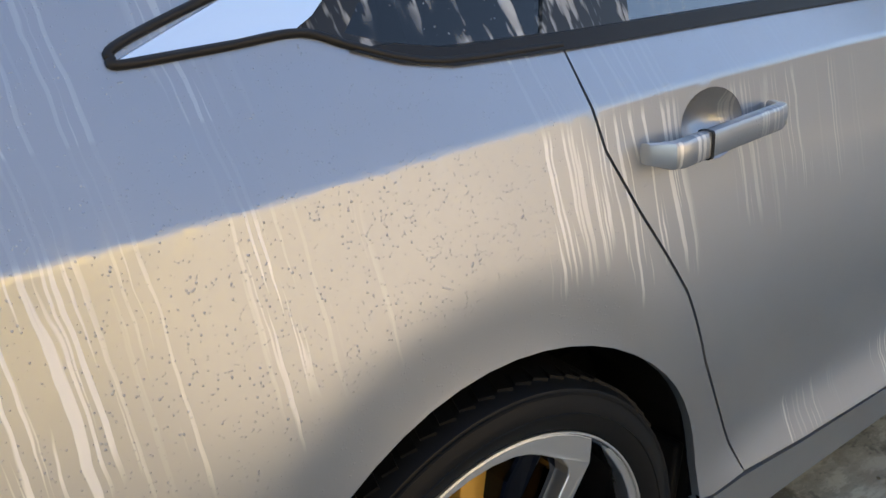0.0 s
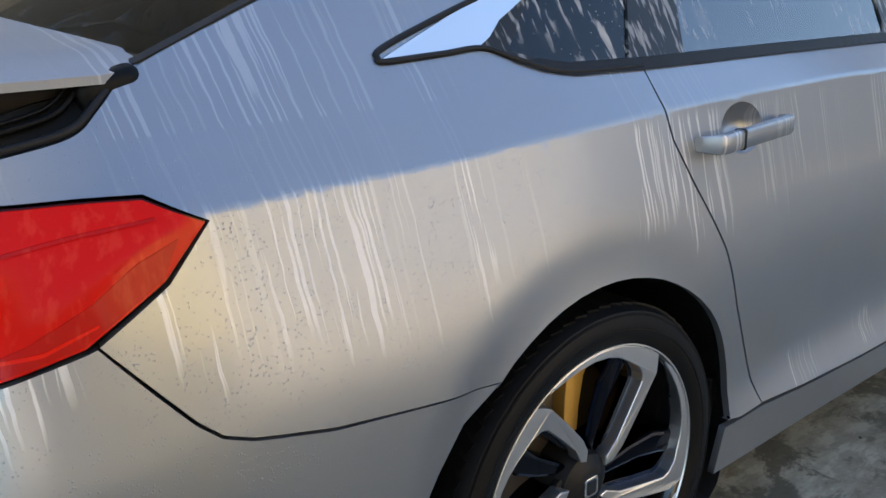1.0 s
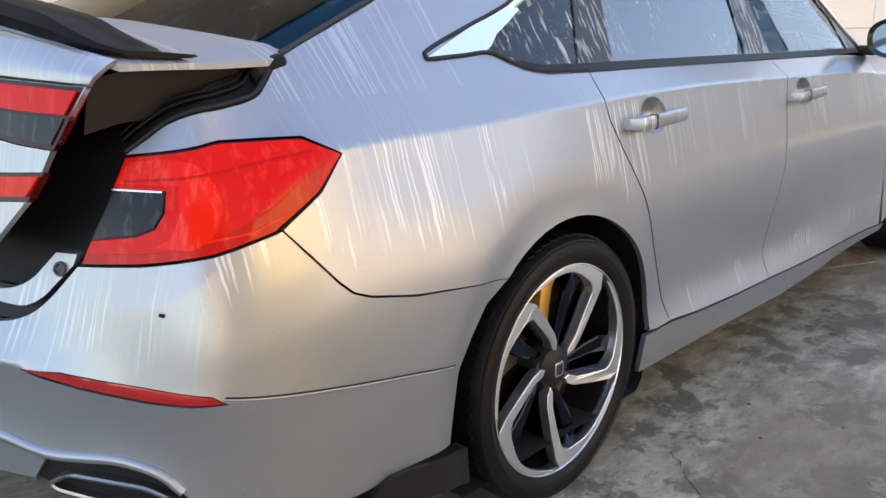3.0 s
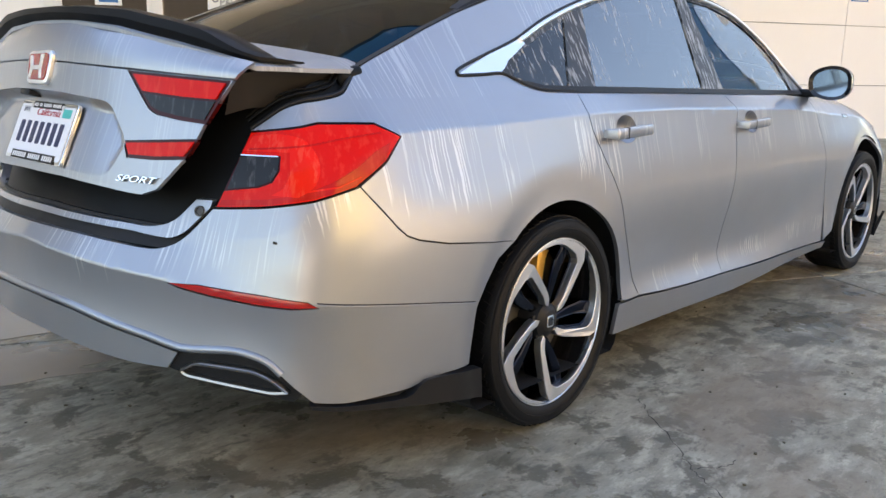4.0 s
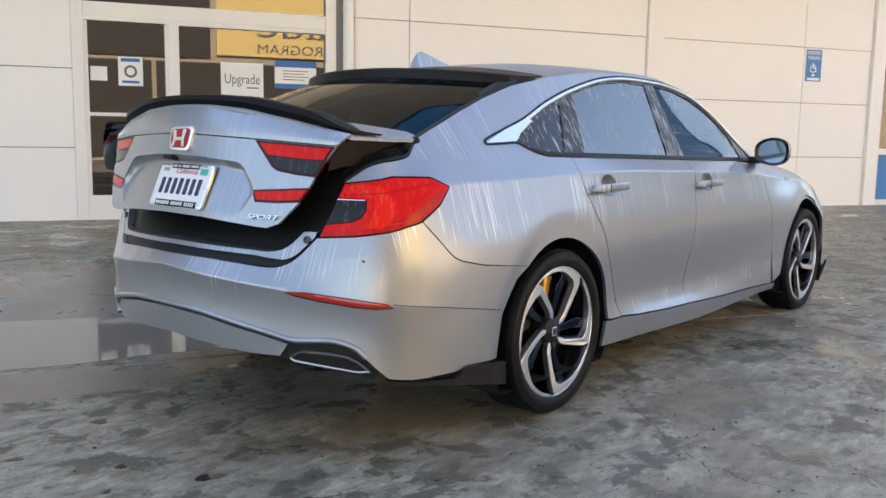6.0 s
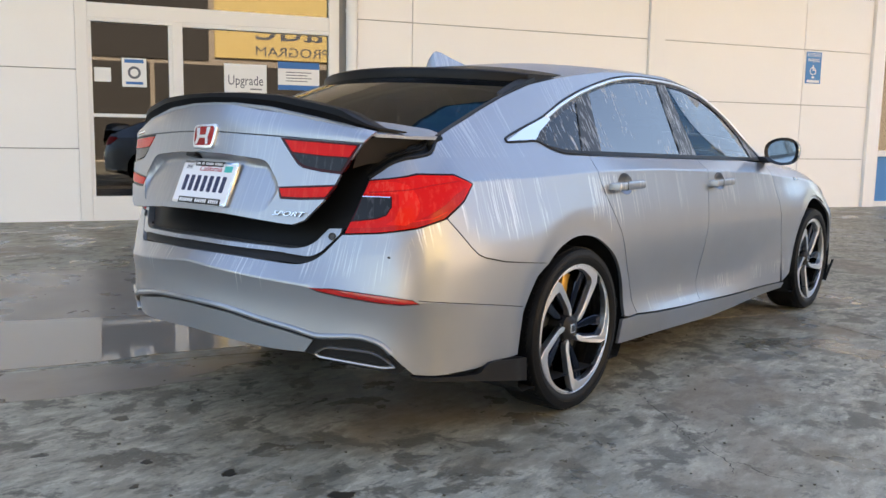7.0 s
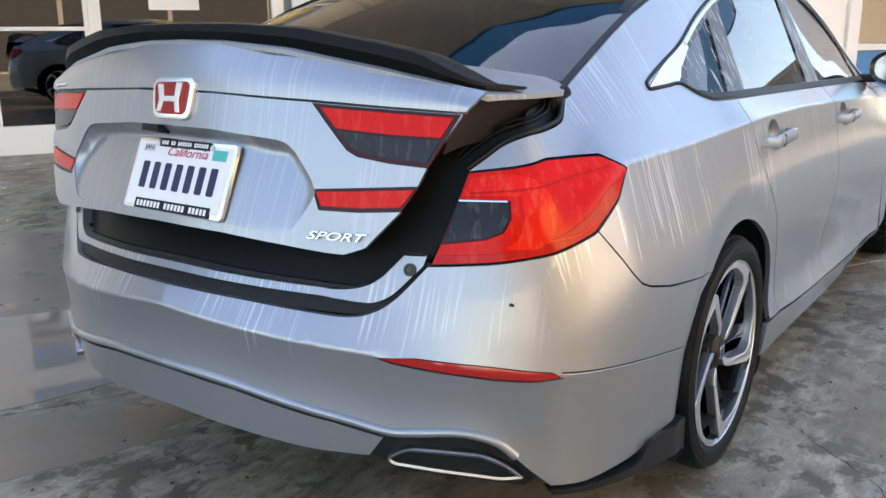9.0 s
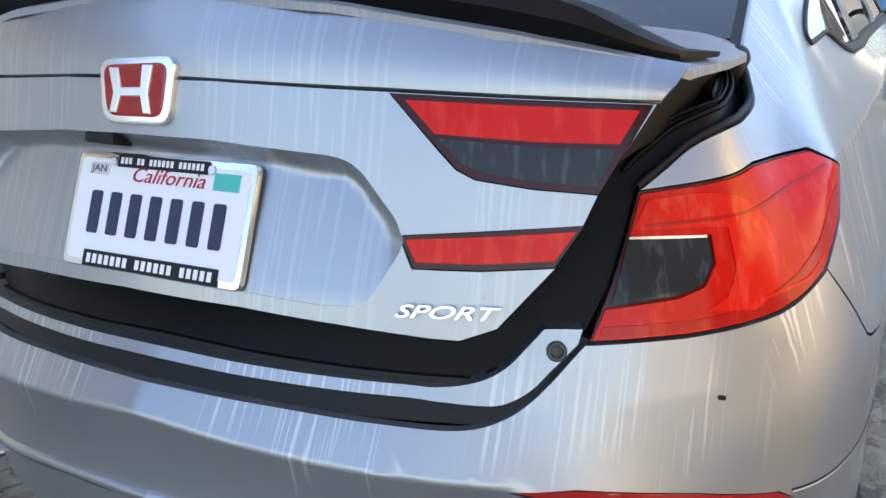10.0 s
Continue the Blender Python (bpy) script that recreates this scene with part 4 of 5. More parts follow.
part("rear_camera", prism(rounded([(.10, .998), (.10, .984), (.045, .983), (.045, .997)], .004), -.03, .004, on_lid, .002), BLACK, lid, "small black camera housing", True)

PLATE_TOP, PLATE_LOW = Vector((-1.069, -.037, .964)), Vector((-1.130, -.037, .822))
plate_up = (PLATE_TOP - PLATE_LOW).normalized()
plate_out = Vector((-plate_up.z, 0, plate_up.x))


def on_plate(a, b, d):
    """a across to the right of the plate's reader, b up from its middle."""
    return tuple((PLATE_TOP + PLATE_LOW) / 2 + Vector((0, -a, 0)) + plate_up * b + plate_out * d)



PLATEW = material("plate_white", (.78, .78, .80), .35)
plate = part("number_plate", prism(rounded(rect(.312, .158), .012), -.004, .006, on_plate, .002), CHROME, lid, "white plate in a chrome and black frame", True)
part("plate_face", prism(rounded(rect(.296, .138), .008), .003, .0072, on_plate), PLATEW, plate)
INK = material("plate_ink", (.02, .025, .07), .5)
for i in range(7):
    part("plate_bar", prism(rounded(rect(.020, .058, -.108 + i * .036, -.004), .004), .006, .0085, on_plate), INK, plate)
part("frame_band", prism(rect(.236, .022, .004, -.0665), .006, .0095, on_plate, .001), BLACK, plate)
part("frame_band", prism(rect(.158, .017, .0, .068), .006, .0095, on_plate, .001), BLACK, plate)
part("registration_sticker", prism(rect(.042, .022, .112, .052), .006, .0082, on_plate), material("teal_sticker", (.03, .45, .40), .5), plate)
part("month_sticker", prism(rect(.036, .016, -.112, .055), .006, .0079, on_plate), material("grey_sticker", (.55, .55, .55), .5), plate)
WHITEINK = material("white_lettering", (.8, .8, .8), .5)
def letter_bars(counts, x0, x1, b, h):
    """Rows of plain upright bars, word by word, between x0 and x1."""
    n = sum(counts) + len(counts) - 1
    step, i = (x1 - x0) / n, 0
    for c in counts:
        for _ in range(c):
            part("frame_bar", prism(rect(step * .62, h, x0 + step * (i + .5), b), .009, .0102, on_plate), WHITEINK, plate)
            i += 1
        i += 1


letter_bars((7, 6, 5), -.108, .116, -.0665, .0125)
letter_bars((3, 2, 6, 6), -.074, .074, .068, .0085)
for x in (-.086, .086):
    part("plate_bolt", prism([(x + .006 * math.cos(a), .066 + .006 * math.sin(a)) for a in np.linspace(0, 6.28, 10, endpoint=False)], .006, .011, on_plate, .001), MACHINED, plate)


def words(name, text, height, m, mat, parent, depth=.002, label="", width=None, shear=0.0, bold=0.0):
    cu = bpy.data.curves.new(name, "FONT")
    cu.body, cu.size, cu.extrude, cu.align_x, cu.align_y = text, height / .72, depth, "CENTER", "CENTER"
    cu.shear, cu.resolution_u, cu.offset = shear, 3, height * bold
    tmp = bpy.data.objects.new("tmp", cu)
    me = bpy.data.meshes.new_from_object(tmp)
    bpy.data.objects.remove(tmp)
    k = 1.0
    if width:
        xs = [v.co.x for v in me.vertices]
        k = width / max(1e-6, max(xs) - min(xs))
    me.transform(m @ Matrix.Diagonal((k, 1, 1, 1)))
    me.name = name
    me.materials.clear()
    me.materials.append(mat)
    ob = new(name, me)
    if parent:
        ob.parent = parent
    if label:
        ob["label"] = label
    return ob


def facing(at, right, up):
    """Text placed at a point, its lines along right."""
    right, up = Vector(right).normalized(), Vector(up).normalized()
    n = right.cross(up)
    m = Matrix((right, up, n)).transposed().to_4x4()
    m.translation = at
    return m


words("plate_script", "California", .020, facing(on_plate(.012, .050, .0078), (0, -1, 0), plate_up), material("red_script", (.45, .02, .04), .5), plate, .0004, "red script", .125, .3)
words("month_letters", "JAN", .010, facing(on_plate(-.112, .055, .0081), (0, -1, 0), plate_up), INK, plate, .0003, "", .028)
SPORT_M = facing(on_lid(-.442, .8135, .004), (.30, -1, 0), (.244, 0, 1))
words("lid_lettering", "SPORT", .0155, SPORT_M, material("wet_chrome", (.66, .67, .69), .20, 1.0), lid, .004, "chrome raised lettering", .122, .35, .012)
part("model_script", prism(rect(.10, .014, .545, 1.0585), .0, .004, lambda a, b, d: tuple(lip_face(np.array([a]), np.array([.16 + (b - 1.0585) * 8]), d)[0]), .001), CHROME, lid, "small chrome script")
# bump stops by the opening
for s in (-1, 1):
    bm = lathe([(-.004, .0125), (.005, .0125), (.007, .011), (.007, .0085), (.003, .0075), (.004, .0055), (.004, .0003)], 24)
    at = side(np.array([-1.170]), np.array([.743]), .0)[0]
    out_n = (side(np.array([-1.170]), np.array([.743]), .01)[0] - at) * 100
    bm.transform(Matrix.Translation((at[0], at[1] * -s, at[2])) @ Vector((0, 1, 0)).rotation_difference(Vector((out_n[0], out_n[1] * -s, .25))).to_matrix().to_4x4())
    part("bump_stop", bm, material("grey_rubber", (.06, .065, .07), .5), car, "round rubber stop", True)


# exhaust finishers
def ex_place(s):
    def f(a, b, d):
        p = side(np.array([a]), np.array([b]), d)[0]
        return (p[0], p[1] * s, p[2])
    return f


EX = [(-1.218, .372), (-1.175, .396), (-1.10, .394), (-1.026, .388), (-.982, .371), (-.935, .335), (-.985, .330), (-1.118, .346), (-1.205, .355)]
for s in (1, -1):
    o = rounded(EX, .014, 4)
    i1 = shrunk(o, .008)
    bm = bmesh.new()
    loops = []
    for pts, d in ((o, -.05), (o, .004), (shrunk(o, .003), .008), (i1, .006), (i1, -.05)):
        loops.append([bm.verts.new(ex_place(s)(a, b, d - .004)) for a, b in pts])
    for A, B in zip(loops, loops[1:]):
        for i in range(len(A)):
            bm.faces.new((A[i], A[(i + 1) % len(A)], B[(i + 1) % len(B)], B[i]))
    ex = part("exhaust_finisher", bm, DARKCHROME, car, "dark chrome trapezoid exhaust finisher", True)
    part("exhaust_mouth", prism(shrunk(o, .006), -.07, -.045, ex_place(s)), VOID, ex)


# ---- handles, mirror ----
def handle(u0, u1, s):
    bm = bmesh.new()
    n = 22
    rings = []
    for t in np.linspace(0, 1, n):
        u = u0 + (u1 - u0) * t
        e = min(1.0, min(t, 1 - t) / .10)
        k = math.sqrt(max(0.0, 1 - (1 - e) ** 2))
        h = .0175 * (.75 + .25 * k)
        zc = .877 - (u0 > 1) * .016 + .004 * t
        out = .010 + .030 * k * (1 - .15 * t)
        p = side(np.array([u]), np.array([zc]))[0]
        ring = []
        for a in np.linspace(0, 2 * math.pi, 12, endpoint=False):
            c, q = math.cos(a), math.sin(a)
            c, q = math.copysign(abs(c) ** .6, c), math.copysign(abs(q) ** .6, q)
            ring.append(bm.verts.new((p[0], s * (p[1] - out - .010 * c), zc + h * q)))
        rings.append(ring)
    for a, b in zip(rings, rings[1:]):
        for i in range(12):
            bm.faces.new((a[i], a[(i + 1) % 12], b[(i + 1) % 12], b[i]))
    bm.faces.new(rings[0])
    bm.faces.new(rings[-1])
    for u in (u0 + .04, u1 - .04):
        p = side(np.array([u]), np.array([.872 - (u0 > 1) * .016]))[0]
        box(bm, (.03, .05, .018), Matrix.Translation((p[0], s * (p[1] - .005), p[2])), .005)
    return bm


for (u0, u1), owners in zip(GRIPS, (rear_doors, front_doors)):
    for owner, s in zip(owners, (1, -1)):
        pull = part("door_handle", handle(u0, u1, s), PAINT, owner, "silver pull handle", True)
        t = .075 / (u1 - u0)
        p = side(np.array([u0 + .075]), np.array([.877 - (u0 > 1) * .016]))[0]
        part("handle_seam", slab((.0012, .0206, .0358), Matrix.Translation((u0 + .075, s * (p[1] - .010 - .030 * (1 - .15 * t)), .877 - (u0 > 1) * .016 + .004 * t)), .004), BLACK, pull)
        c, zc, ring = cup_at(u0, u1)

        def hollow(u, z, push=0.0):
            r = np.hypot((np.atleast_1d(u) - c) / .062, (np.atleast_1d(z) - zc) / .042)
            return side(u, z, push - .034 * (1 - np.clip(r, 0, 1) ** 2.5))
        panel("handle_cup", ring, hollow, PAINT, owner, "hollow behind the handle", left=s < 0, step=.012, gap=-.003, depth=.004)


def mirror_shell():
    bm = bmesh.new()
    n, m = 28, 10
    rings = []
    for j in range(m + 1):
        t = j / m
        k = math.sqrt(max(0, 1 - (t * .98) ** 2.4))
        ring = []
        for a in np.linspace(0, 2 * math.pi, n, endpoint=False):
            c, q = math.cos(a), math.sin(a)
            c, q = math.copysign(abs(c) ** .75, c), math.copysign(abs(q) ** .75, q)
            taper = 1 - .18 * max(0, -c)
            ring.append(bm.verts.new((.15 * t, c * .094 * k, q * .078 * k * taper)))
        rings.append(ring)
    for a, b in zip(rings, rings[1:]):
        for i in range(n):
            bm.faces.new((a[i], a[(i + 1) % n], b[(i + 1) % n], b[i]))
    bm.faces.new(rings[-1])
    inner = [bm.verts.new((.010, v.co.y * .80, v.co.z * .80)) for v in rings[0]]
    for i in range(n):
        bm.faces.new((rings[0][i], rings[0][(i + 1) % n], inner[(i + 1) % n], inner[i]))
    return bm, [(v.co.y, v.co.z) for v in inner]


MIRROR = material("mirror_glass", (.30, .36, .42), .06, 1.0)
for s in (-1, 1):
    at = Matrix.Translation((2.12, s * .878, 1.014)) @ Matrix.Diagonal((1, s, 1, 1)) @ Euler((0, 0, radians(-4))).to_matrix().to_4x4()
    bm, loop = mirror_shell()
    loop = list(loop)
    bm.transform(at)
    mir = part("door_mirror", bm, GLOSSBLACK, car, "gloss black door mirror", True)
    part("mirror_pane", prism(loop, .009, .014, lambda a, b, d: tuple(at @ Vector((d, a, b)))), MIRROR, mir, "bluish mirror glass")
    part("mirror_foot", slab((.10, .14, .035), at @ pose(.07, -.13, -.05, 0, 0, 0), .012), BLACK, mir)


# ---- wheels ----
def wheel(x, s):
    """A wheel at the axle x, its face towards y = s."""
    w = new("wheel")
    w.parent = car
    w["label"] = "black and machined five-spoke alloy wheel with low tyre"
    flip_m = Matrix.Translation((x, s * .776, .335)) @ Matrix.Diagonal((1, s, 1, 1))
    # built with the face towards +y
    R = .335
    prof = [(-.095, .245), (-.105, .262), (-.110, .295), (-.100, .320), (-.080, .331), (-.04, .335), (.04, .335), (.074, .331), (.090, .322), (.097, .300), (.098, .280), (.094, .262), (.088, .252), (.084, .244)]
    prof = [(y, .250 + (r - .244) * .758) for y, r in prof]
    bm = lathe(prof, 96)
    bm.transform(flip_m)
    tyre = part("tyre", bm, RUBBER, w, "", True)
    bm = bmesh.new()
    for i in range(72):
        a = i / 72 * 2 * math.pi
        for y, sk in ((.058, .35), (-.058, -.35)):
            box(bm, (.019, .034, .007), Euler((0, a, 0)).to_matrix().to_4x4() @ pose(0, y, .3158, 0, 0, 20 * (1 if y > 0 else -1)))
    bm.transform(flip_m)
    tagged(part("tread", bm, RUBBER, tyre), kind="stuff")
    for r in (.281, .305):
        bm = lathe([(.0945, r - .002), (.0992 if r < .3 else .0945, r), (.0945, r + .002)], 96)
        bm.transform(flip_m)
        part("sidewall_rib", bm, RUBBER, tyre, "", True)
    barrel = lathe([(.078, .248), (.086, .246), (.088, .240), (.084, .236), (.066, .230), (-.09, .228)], 96)
    RIM = flip_m @ Matrix.Diagonal((1.03, 1, 1.03, 1))
    barrel.transform(RIM)
    rim = part("rim_barrel", barrel, GLOSSBLACK, w, "gloss black rim", True)
    ring = lathe([(.084, .2465), (.0895, .2462), (.0900, .2440), (.086, .2425)], 96)
    ring.transform(RIM)
    part("rim_flange", ring, MACHINED, rim, "machined rim edge", True)
    # added near-black disc: paints the shade behind the spokes
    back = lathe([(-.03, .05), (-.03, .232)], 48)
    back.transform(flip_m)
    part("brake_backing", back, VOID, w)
    disc = lathe([(.0, .06), (.0, .16), (-.012, .16), (-.012, .06)], 64)
    disc.transform(flip_m)
    part("brake_disc", disc, material("brake_disc_steel", (.22, .20, .18), .4, .9), w, "", True)
    hub = lathe([(.072, .0005), (.072, .030), (.070, .034), (.060, .052), (.02, .066), (-.02, .07)], 40)
    hub.transform(flip_m)
    part("hub", hub, BLACK, w, "", True)
    capring = prism(rounded(rect(.032, .036), .006), .071, .0755, lambda a, b, d: (a, d, b), .001)
    capring.transform(flip_m)
    part("centre_cap", capring, CHROME, w, "small chrome cap mark")
    inner = prism(rounded(rect(.022, .026), .004), .074, .0765, lambda a, b, d: (a, d, b))
    inner.transform(flip_m)
    part("cap_field", inner, GLOSSBLACK, w)
    dish = lambda r: .068 + .020 * min(1, max(0, (r - .04) / .17)) ** 1.2

    def pol(a0):
        def f(t, r, d):
            a = a0 + t
            return (r * math.cos(a), dish(r) + d, r * math.sin(a))
        return f

    def flat(a0):
        def f(px, pz, d):
            r = math.hypot(px, pz)
            a = a0 + math.atan2(pz, px)
            return (r * math.cos(a), dish(r) + d, r * math.sin(a))
        return f
    for k in range(5):
        a0 = radians(SPOKE_TURN + 72 * k)
        # machined blade: straight from the hub, past its middle, then along the rim to the next blade
        arc_out = [(.2428 * math.cos(radians(t)), .2428 * math.sin(radians(t))) for t in range(-20, 45, 6)]
        arc_in = [(r * math.cos(radians(t)), r * math.sin(radians(t))) for t, r in ((48, .2415), (43, .2360), (36, .2330), (28, .2315), (20, .2300), (12, .2275), (6, .2235), (0, .2175))]
        blade = [(.030, -.034), (.042, -.052), (.067, -.064), (.126, -.0775), (.195, -.090)] + arc_out + arc_in + [(.207, -.036), (.193, -.053), (.180, -.0590), (.127, -.0525), (.076, -.0445), (.045, -.030)]
        bm = prism(blade, -.026, .0, flat(a0), .0018)
        bm.transform(RIM)
        part("spoke_face", bm, MACHINED, w, "machined silver spoke blade")
        arm = [(.040, -.016), (.066, .006), (.120, .018), (.175, .024), (.205, .016), (.228, .012), (.233, -.012), (.214, -.030), (.190, -.022), (.140, -.015), (.085, -.016)]
        bm = prism(arm, -.060, -.020, flat(a0), .006)
        bm.transform(RIM)
        part("spoke_arm", bm, ARMBLACK, w, "gloss black spoke arm")
        side_wall = [(.034, -.034), (.046, -.050), (.069, -.061), (.126, -.0745), (.195, -.087), (.222, -.084), (.238, -.020), (.214, -.024), (.190, -.044), (.178, -.0505), (.127, -.0445), (.076, -.037)]
        bm = prism(side_wall, -.075, -.024, flat(a0))
        bm.transform(RIM)
        part("spoke_root", bm, ARMBLACK, w)
        nut = lathe([(.0, .011), (.012, .011), (.014, .008), (.014, .0005)], 10)
        nut.transform(flip_m @ Matrix.Translation((.052 * math.cos(a0 + .35), .040, .052 * math.sin(a0 + .35))))
        part("wheel_nut", nut, BLACK, w, "", True)
    # caliper block that carries the golden reflection between the spokes
    cal = prism([(-.46, .090), (.46, .090), (.38, .150), (.31, .218), (-.31, .218), (-.38, .150)], -.05, .026, lambda t, r, d: (r * math.cos(CALIPER + t), d, r * math.sin(CALIPER + t)), .004)
    cal.transform(flip_m)
    part("brake_caliper", cal, CALMETAL, w, "brake caliper with a gold reflection painted into its colour", True)
    # near-black, so the shade in the arch is in its colour
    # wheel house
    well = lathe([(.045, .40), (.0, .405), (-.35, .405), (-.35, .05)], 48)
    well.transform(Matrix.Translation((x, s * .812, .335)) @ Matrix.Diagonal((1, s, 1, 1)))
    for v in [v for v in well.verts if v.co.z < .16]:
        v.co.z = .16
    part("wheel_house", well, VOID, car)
    return w


SPOKE_TURN = 1.0
CALIPER = radians(74)
# the warm reflection inside the wheel is put into this gold colour
CALMETAL = material("caliper_gold_reflection", (.72, .42, .10), .34, .5)
ARMBLACK = material("spoke_gloss_black", (.016, .019, .030), .10, 1.0)
for x in (0.0, 2.83):
    for s in (-1, 1):
        wheel(x, s)
# mud flaps at the sill ends
for s in (-1, 1):
    part("mud_flap", slab((.02, .13, .13), pose(.372, s * .765, .335, 0, 8, 0), .006), BLACK, car)


# ---- the place ----
def concrete():
    m = material("wet_concrete", (.2, .2, .2), .5)
    k = Nodes(m)
    g = k.t.nodes.new("ShaderNodeNewGeometry").outputs["Position"]
    k.c = g
    broad = k.noise(.6, 5, .6, warp=.6)
    mid = k.noise(2.6, 6, .62, warp=.25)
    fine = k.noise(60, 4, .6)
    smear = k.noise(6, 7, .66, k.scaled((.8, 1.2, 1), (0, 0, radians(20))), warp=.15)
    scuff = k.noise(17, 7, .70, k.scaled((.6, 1.5, 1), (0, 0, radians(-35))), warp=.1)
    blot = k.noise(5.5, 6, .66, warp=.25)
    wet = k.ramp(k.math("ADD", k.math("MULTIPLY", broad, .5), k.math("MULTIPLY", mid, .5)), (.42, 1.0), (.53, 0.0))
    base = k.mix(k.ramp(smear, (.32, 0.0), (.66, 1.0)), (.190, .180, .138), (.375, .356, .282))
    base = k.mix(k.ramp(scuff, (.52, 0.0), (.60, .60)), base, (.49, .455, .365))
    base = k.mix(k.ramp(scuff, (.38, .75), (.45, 0.0)), base, (.130, .124, .098))
    base = k.mix(k.ramp(blot, (.42, .85), (.47, 0.0)), base, (.100, .092, .068))
    base = k.mix(k.ramp(fine, (.56, 0.0), (.70, .30)), base, (.10, .097, .086))
    base = k.mix(k.ramp(fine, (.30, .25), (.42, 0.0)), base, (.48, .465, .40))
    # brown silt where the rain stood
    silt = k.ramp(k.noise(1.1, 5, .6, k.scaled((1, 1, 1), (0, 0, 1)), warp=.3), (.50, 0.0), (.62, .7))
    base = k.mix(silt, base, (.20, .158, .112))
    base = k.mix(k.math("MULTIPLY", wet, .50), base, (.115, .102, .076))
    stain = k.ramp(k.noise(6.5, 6, .70, warp=.3), (.62, 0.0), (.70, .75))
    base = k.mix(stain, base, (.050, .042, .034))
    k.put(base, "Base Color")
    k.put(k.mix(wet, k.mix(blot, .42, .66, "FLOAT"), k.mix(mid, .10, .34, "FLOAT"), "FLOAT"), "Roughness")
    k.b.inputs["Specular IOR Level"].default_value = .38
    k.bump(k.math("ADD", k.math("MULTIPLY", fine, .35), k.math("MULTIPLY", scuff, .65)), .35, .004)
    return m


CONC = concrete()
WHITE = material("white_wall_paint", (.78, .76, .73), .55)
k = Nodes(WHITE)
k.c = k.t.nodes.new("ShaderNodeNewGeometry").outputs["Position"]
k.put(k.mix(k.noise(.8, 4, .6), (.84, .828, .812), (.89, .878, .862)), "Base Color")
k.bump(k.noise(120, 3), .08, .003)
JOINT = material("joint_shadow_gap", (.30, .29, .28), .8)
FRAME = material("white_door_frame", (.80, .785, .76), .4)
PANE = tinted("shop_glass", (.20, .20, .19), 2.15)
# soffit made near-white so that it bounces extra light onto the wall
SOFFIT = material("pale_bounce_soffit", (.76, .745, .72), .8)
OPP = material("beige_stucco", (.62, .50, .36), .8)
k = Nodes(OPP)
k.put(k.mix(k.noise(.5, 5), (.38, .325, .260), (.46, .395, .318)), "Base Color")
# dark grey, chosen to dim the horizon that the car doors reflect
EASTM = material("dark_reflection_stucco", (.55, .50, .44), .8)
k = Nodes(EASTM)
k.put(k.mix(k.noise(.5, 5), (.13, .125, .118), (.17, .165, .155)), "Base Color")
# the shade of unlit rooms and openings, put into one dark colour
ROOM_DARK = material("room_shade_dark", (.05, .045, .04), .7)
YELLOW = material("yellow_board", (.80, .60, .24), .5)
BLUE = material("blue_fascia", (.03, .21, .50), .4)
WALL_M = Matrix.Translation(WALL_AT) @ Euler((0, 0, radians(WALL_TURN))).to_matrix().to_4x4()


def ground_tile(name, a0, a1, b0, b1, mat, parent, z=.016, t=.06):
    """A slab between a0 and a1 along the wall and b0 and b1 out from it."""
    return part(name, slab((a1 - a0, b1 - b0, t), WALL_M @ Matrix.Translation(((a0 + a1) / 2, -(b0 + b1) / 2, z - t / 2)), .004, 1), mat, parent)


bm = bmesh.new()
bmesh.ops.create_grid(bm, x_segments=2, y_segments=2, size=400)
bm.transform(Matrix.Translation((0, 0, .004)))
ground = part("ground", bm, CONC)
tagged(ground, "wet stained concrete yard", "ground", kind="structure")
A_EDGES = [-13.0, -4.5, 4.12, 12.7, 21.3]
B_EDGES = [.012, 1.2, 6.73, 10.4, 14.0, 17.6]
for i in range(len(A_EDGES) - 1):
    for j in range(len(B_EDGES) - 1):
        ground_tile("slab", A_EDGES[i] + .004, A_EDGES[i + 1] - .004, B_EDGES[j] + .004, B_EDGES[j + 1] - .004, CONC, ground)


def on_wall(s, z, out=0.0):
    return WALL_M @ Vector((s, -out, z))


def wall_box(name, s0, s1, z0, z1, o0, o1, mat, parent=None, label="", bevel=.0):
    """A box on the wall: s along it, z up, o outwards from its face."""
    return part(name, slab((s1 - s0, o1 - o0, z1 - z0), WALL_M @ Matrix.Translation(((s0 + s1) / 2, -(o0 + o1) / 2, (z0 + z1) / 2)), bevel, 2), mat, parent, label)


# unseen upper wall is made tall to keep direct sun off the car
wall = wall_box("wall_north", 3.05, 12.0, 0, 8.0, -.30, -.03, JOINT)
tagged(wall, "white panelled shop wall with thin joints", "wall", kind="structure")
wall_box("wall_base", -27, -.02, 0, 8.0, -.30, -.03, JOINT, wall)
wall_box("wall_base", -.02, 3.05, 3.55, 8.0, -.30, -.03, JOINT, wall)
ROWS = (0.0, .80, 1.65, 2.51, 3.36, 4.2, 5.1, 6.0, 7.0, 8.0)
WEST_ROWS = (0.0, .85, 1.745, 2.64, 3.53, 4.42, 5.3, 6.2, 7.1, 8.0)
BAYS = [(-27 + 3.45 * i, -23.55 + 3.45 * i) for i in range(7)] + [(-2.85, .003)]
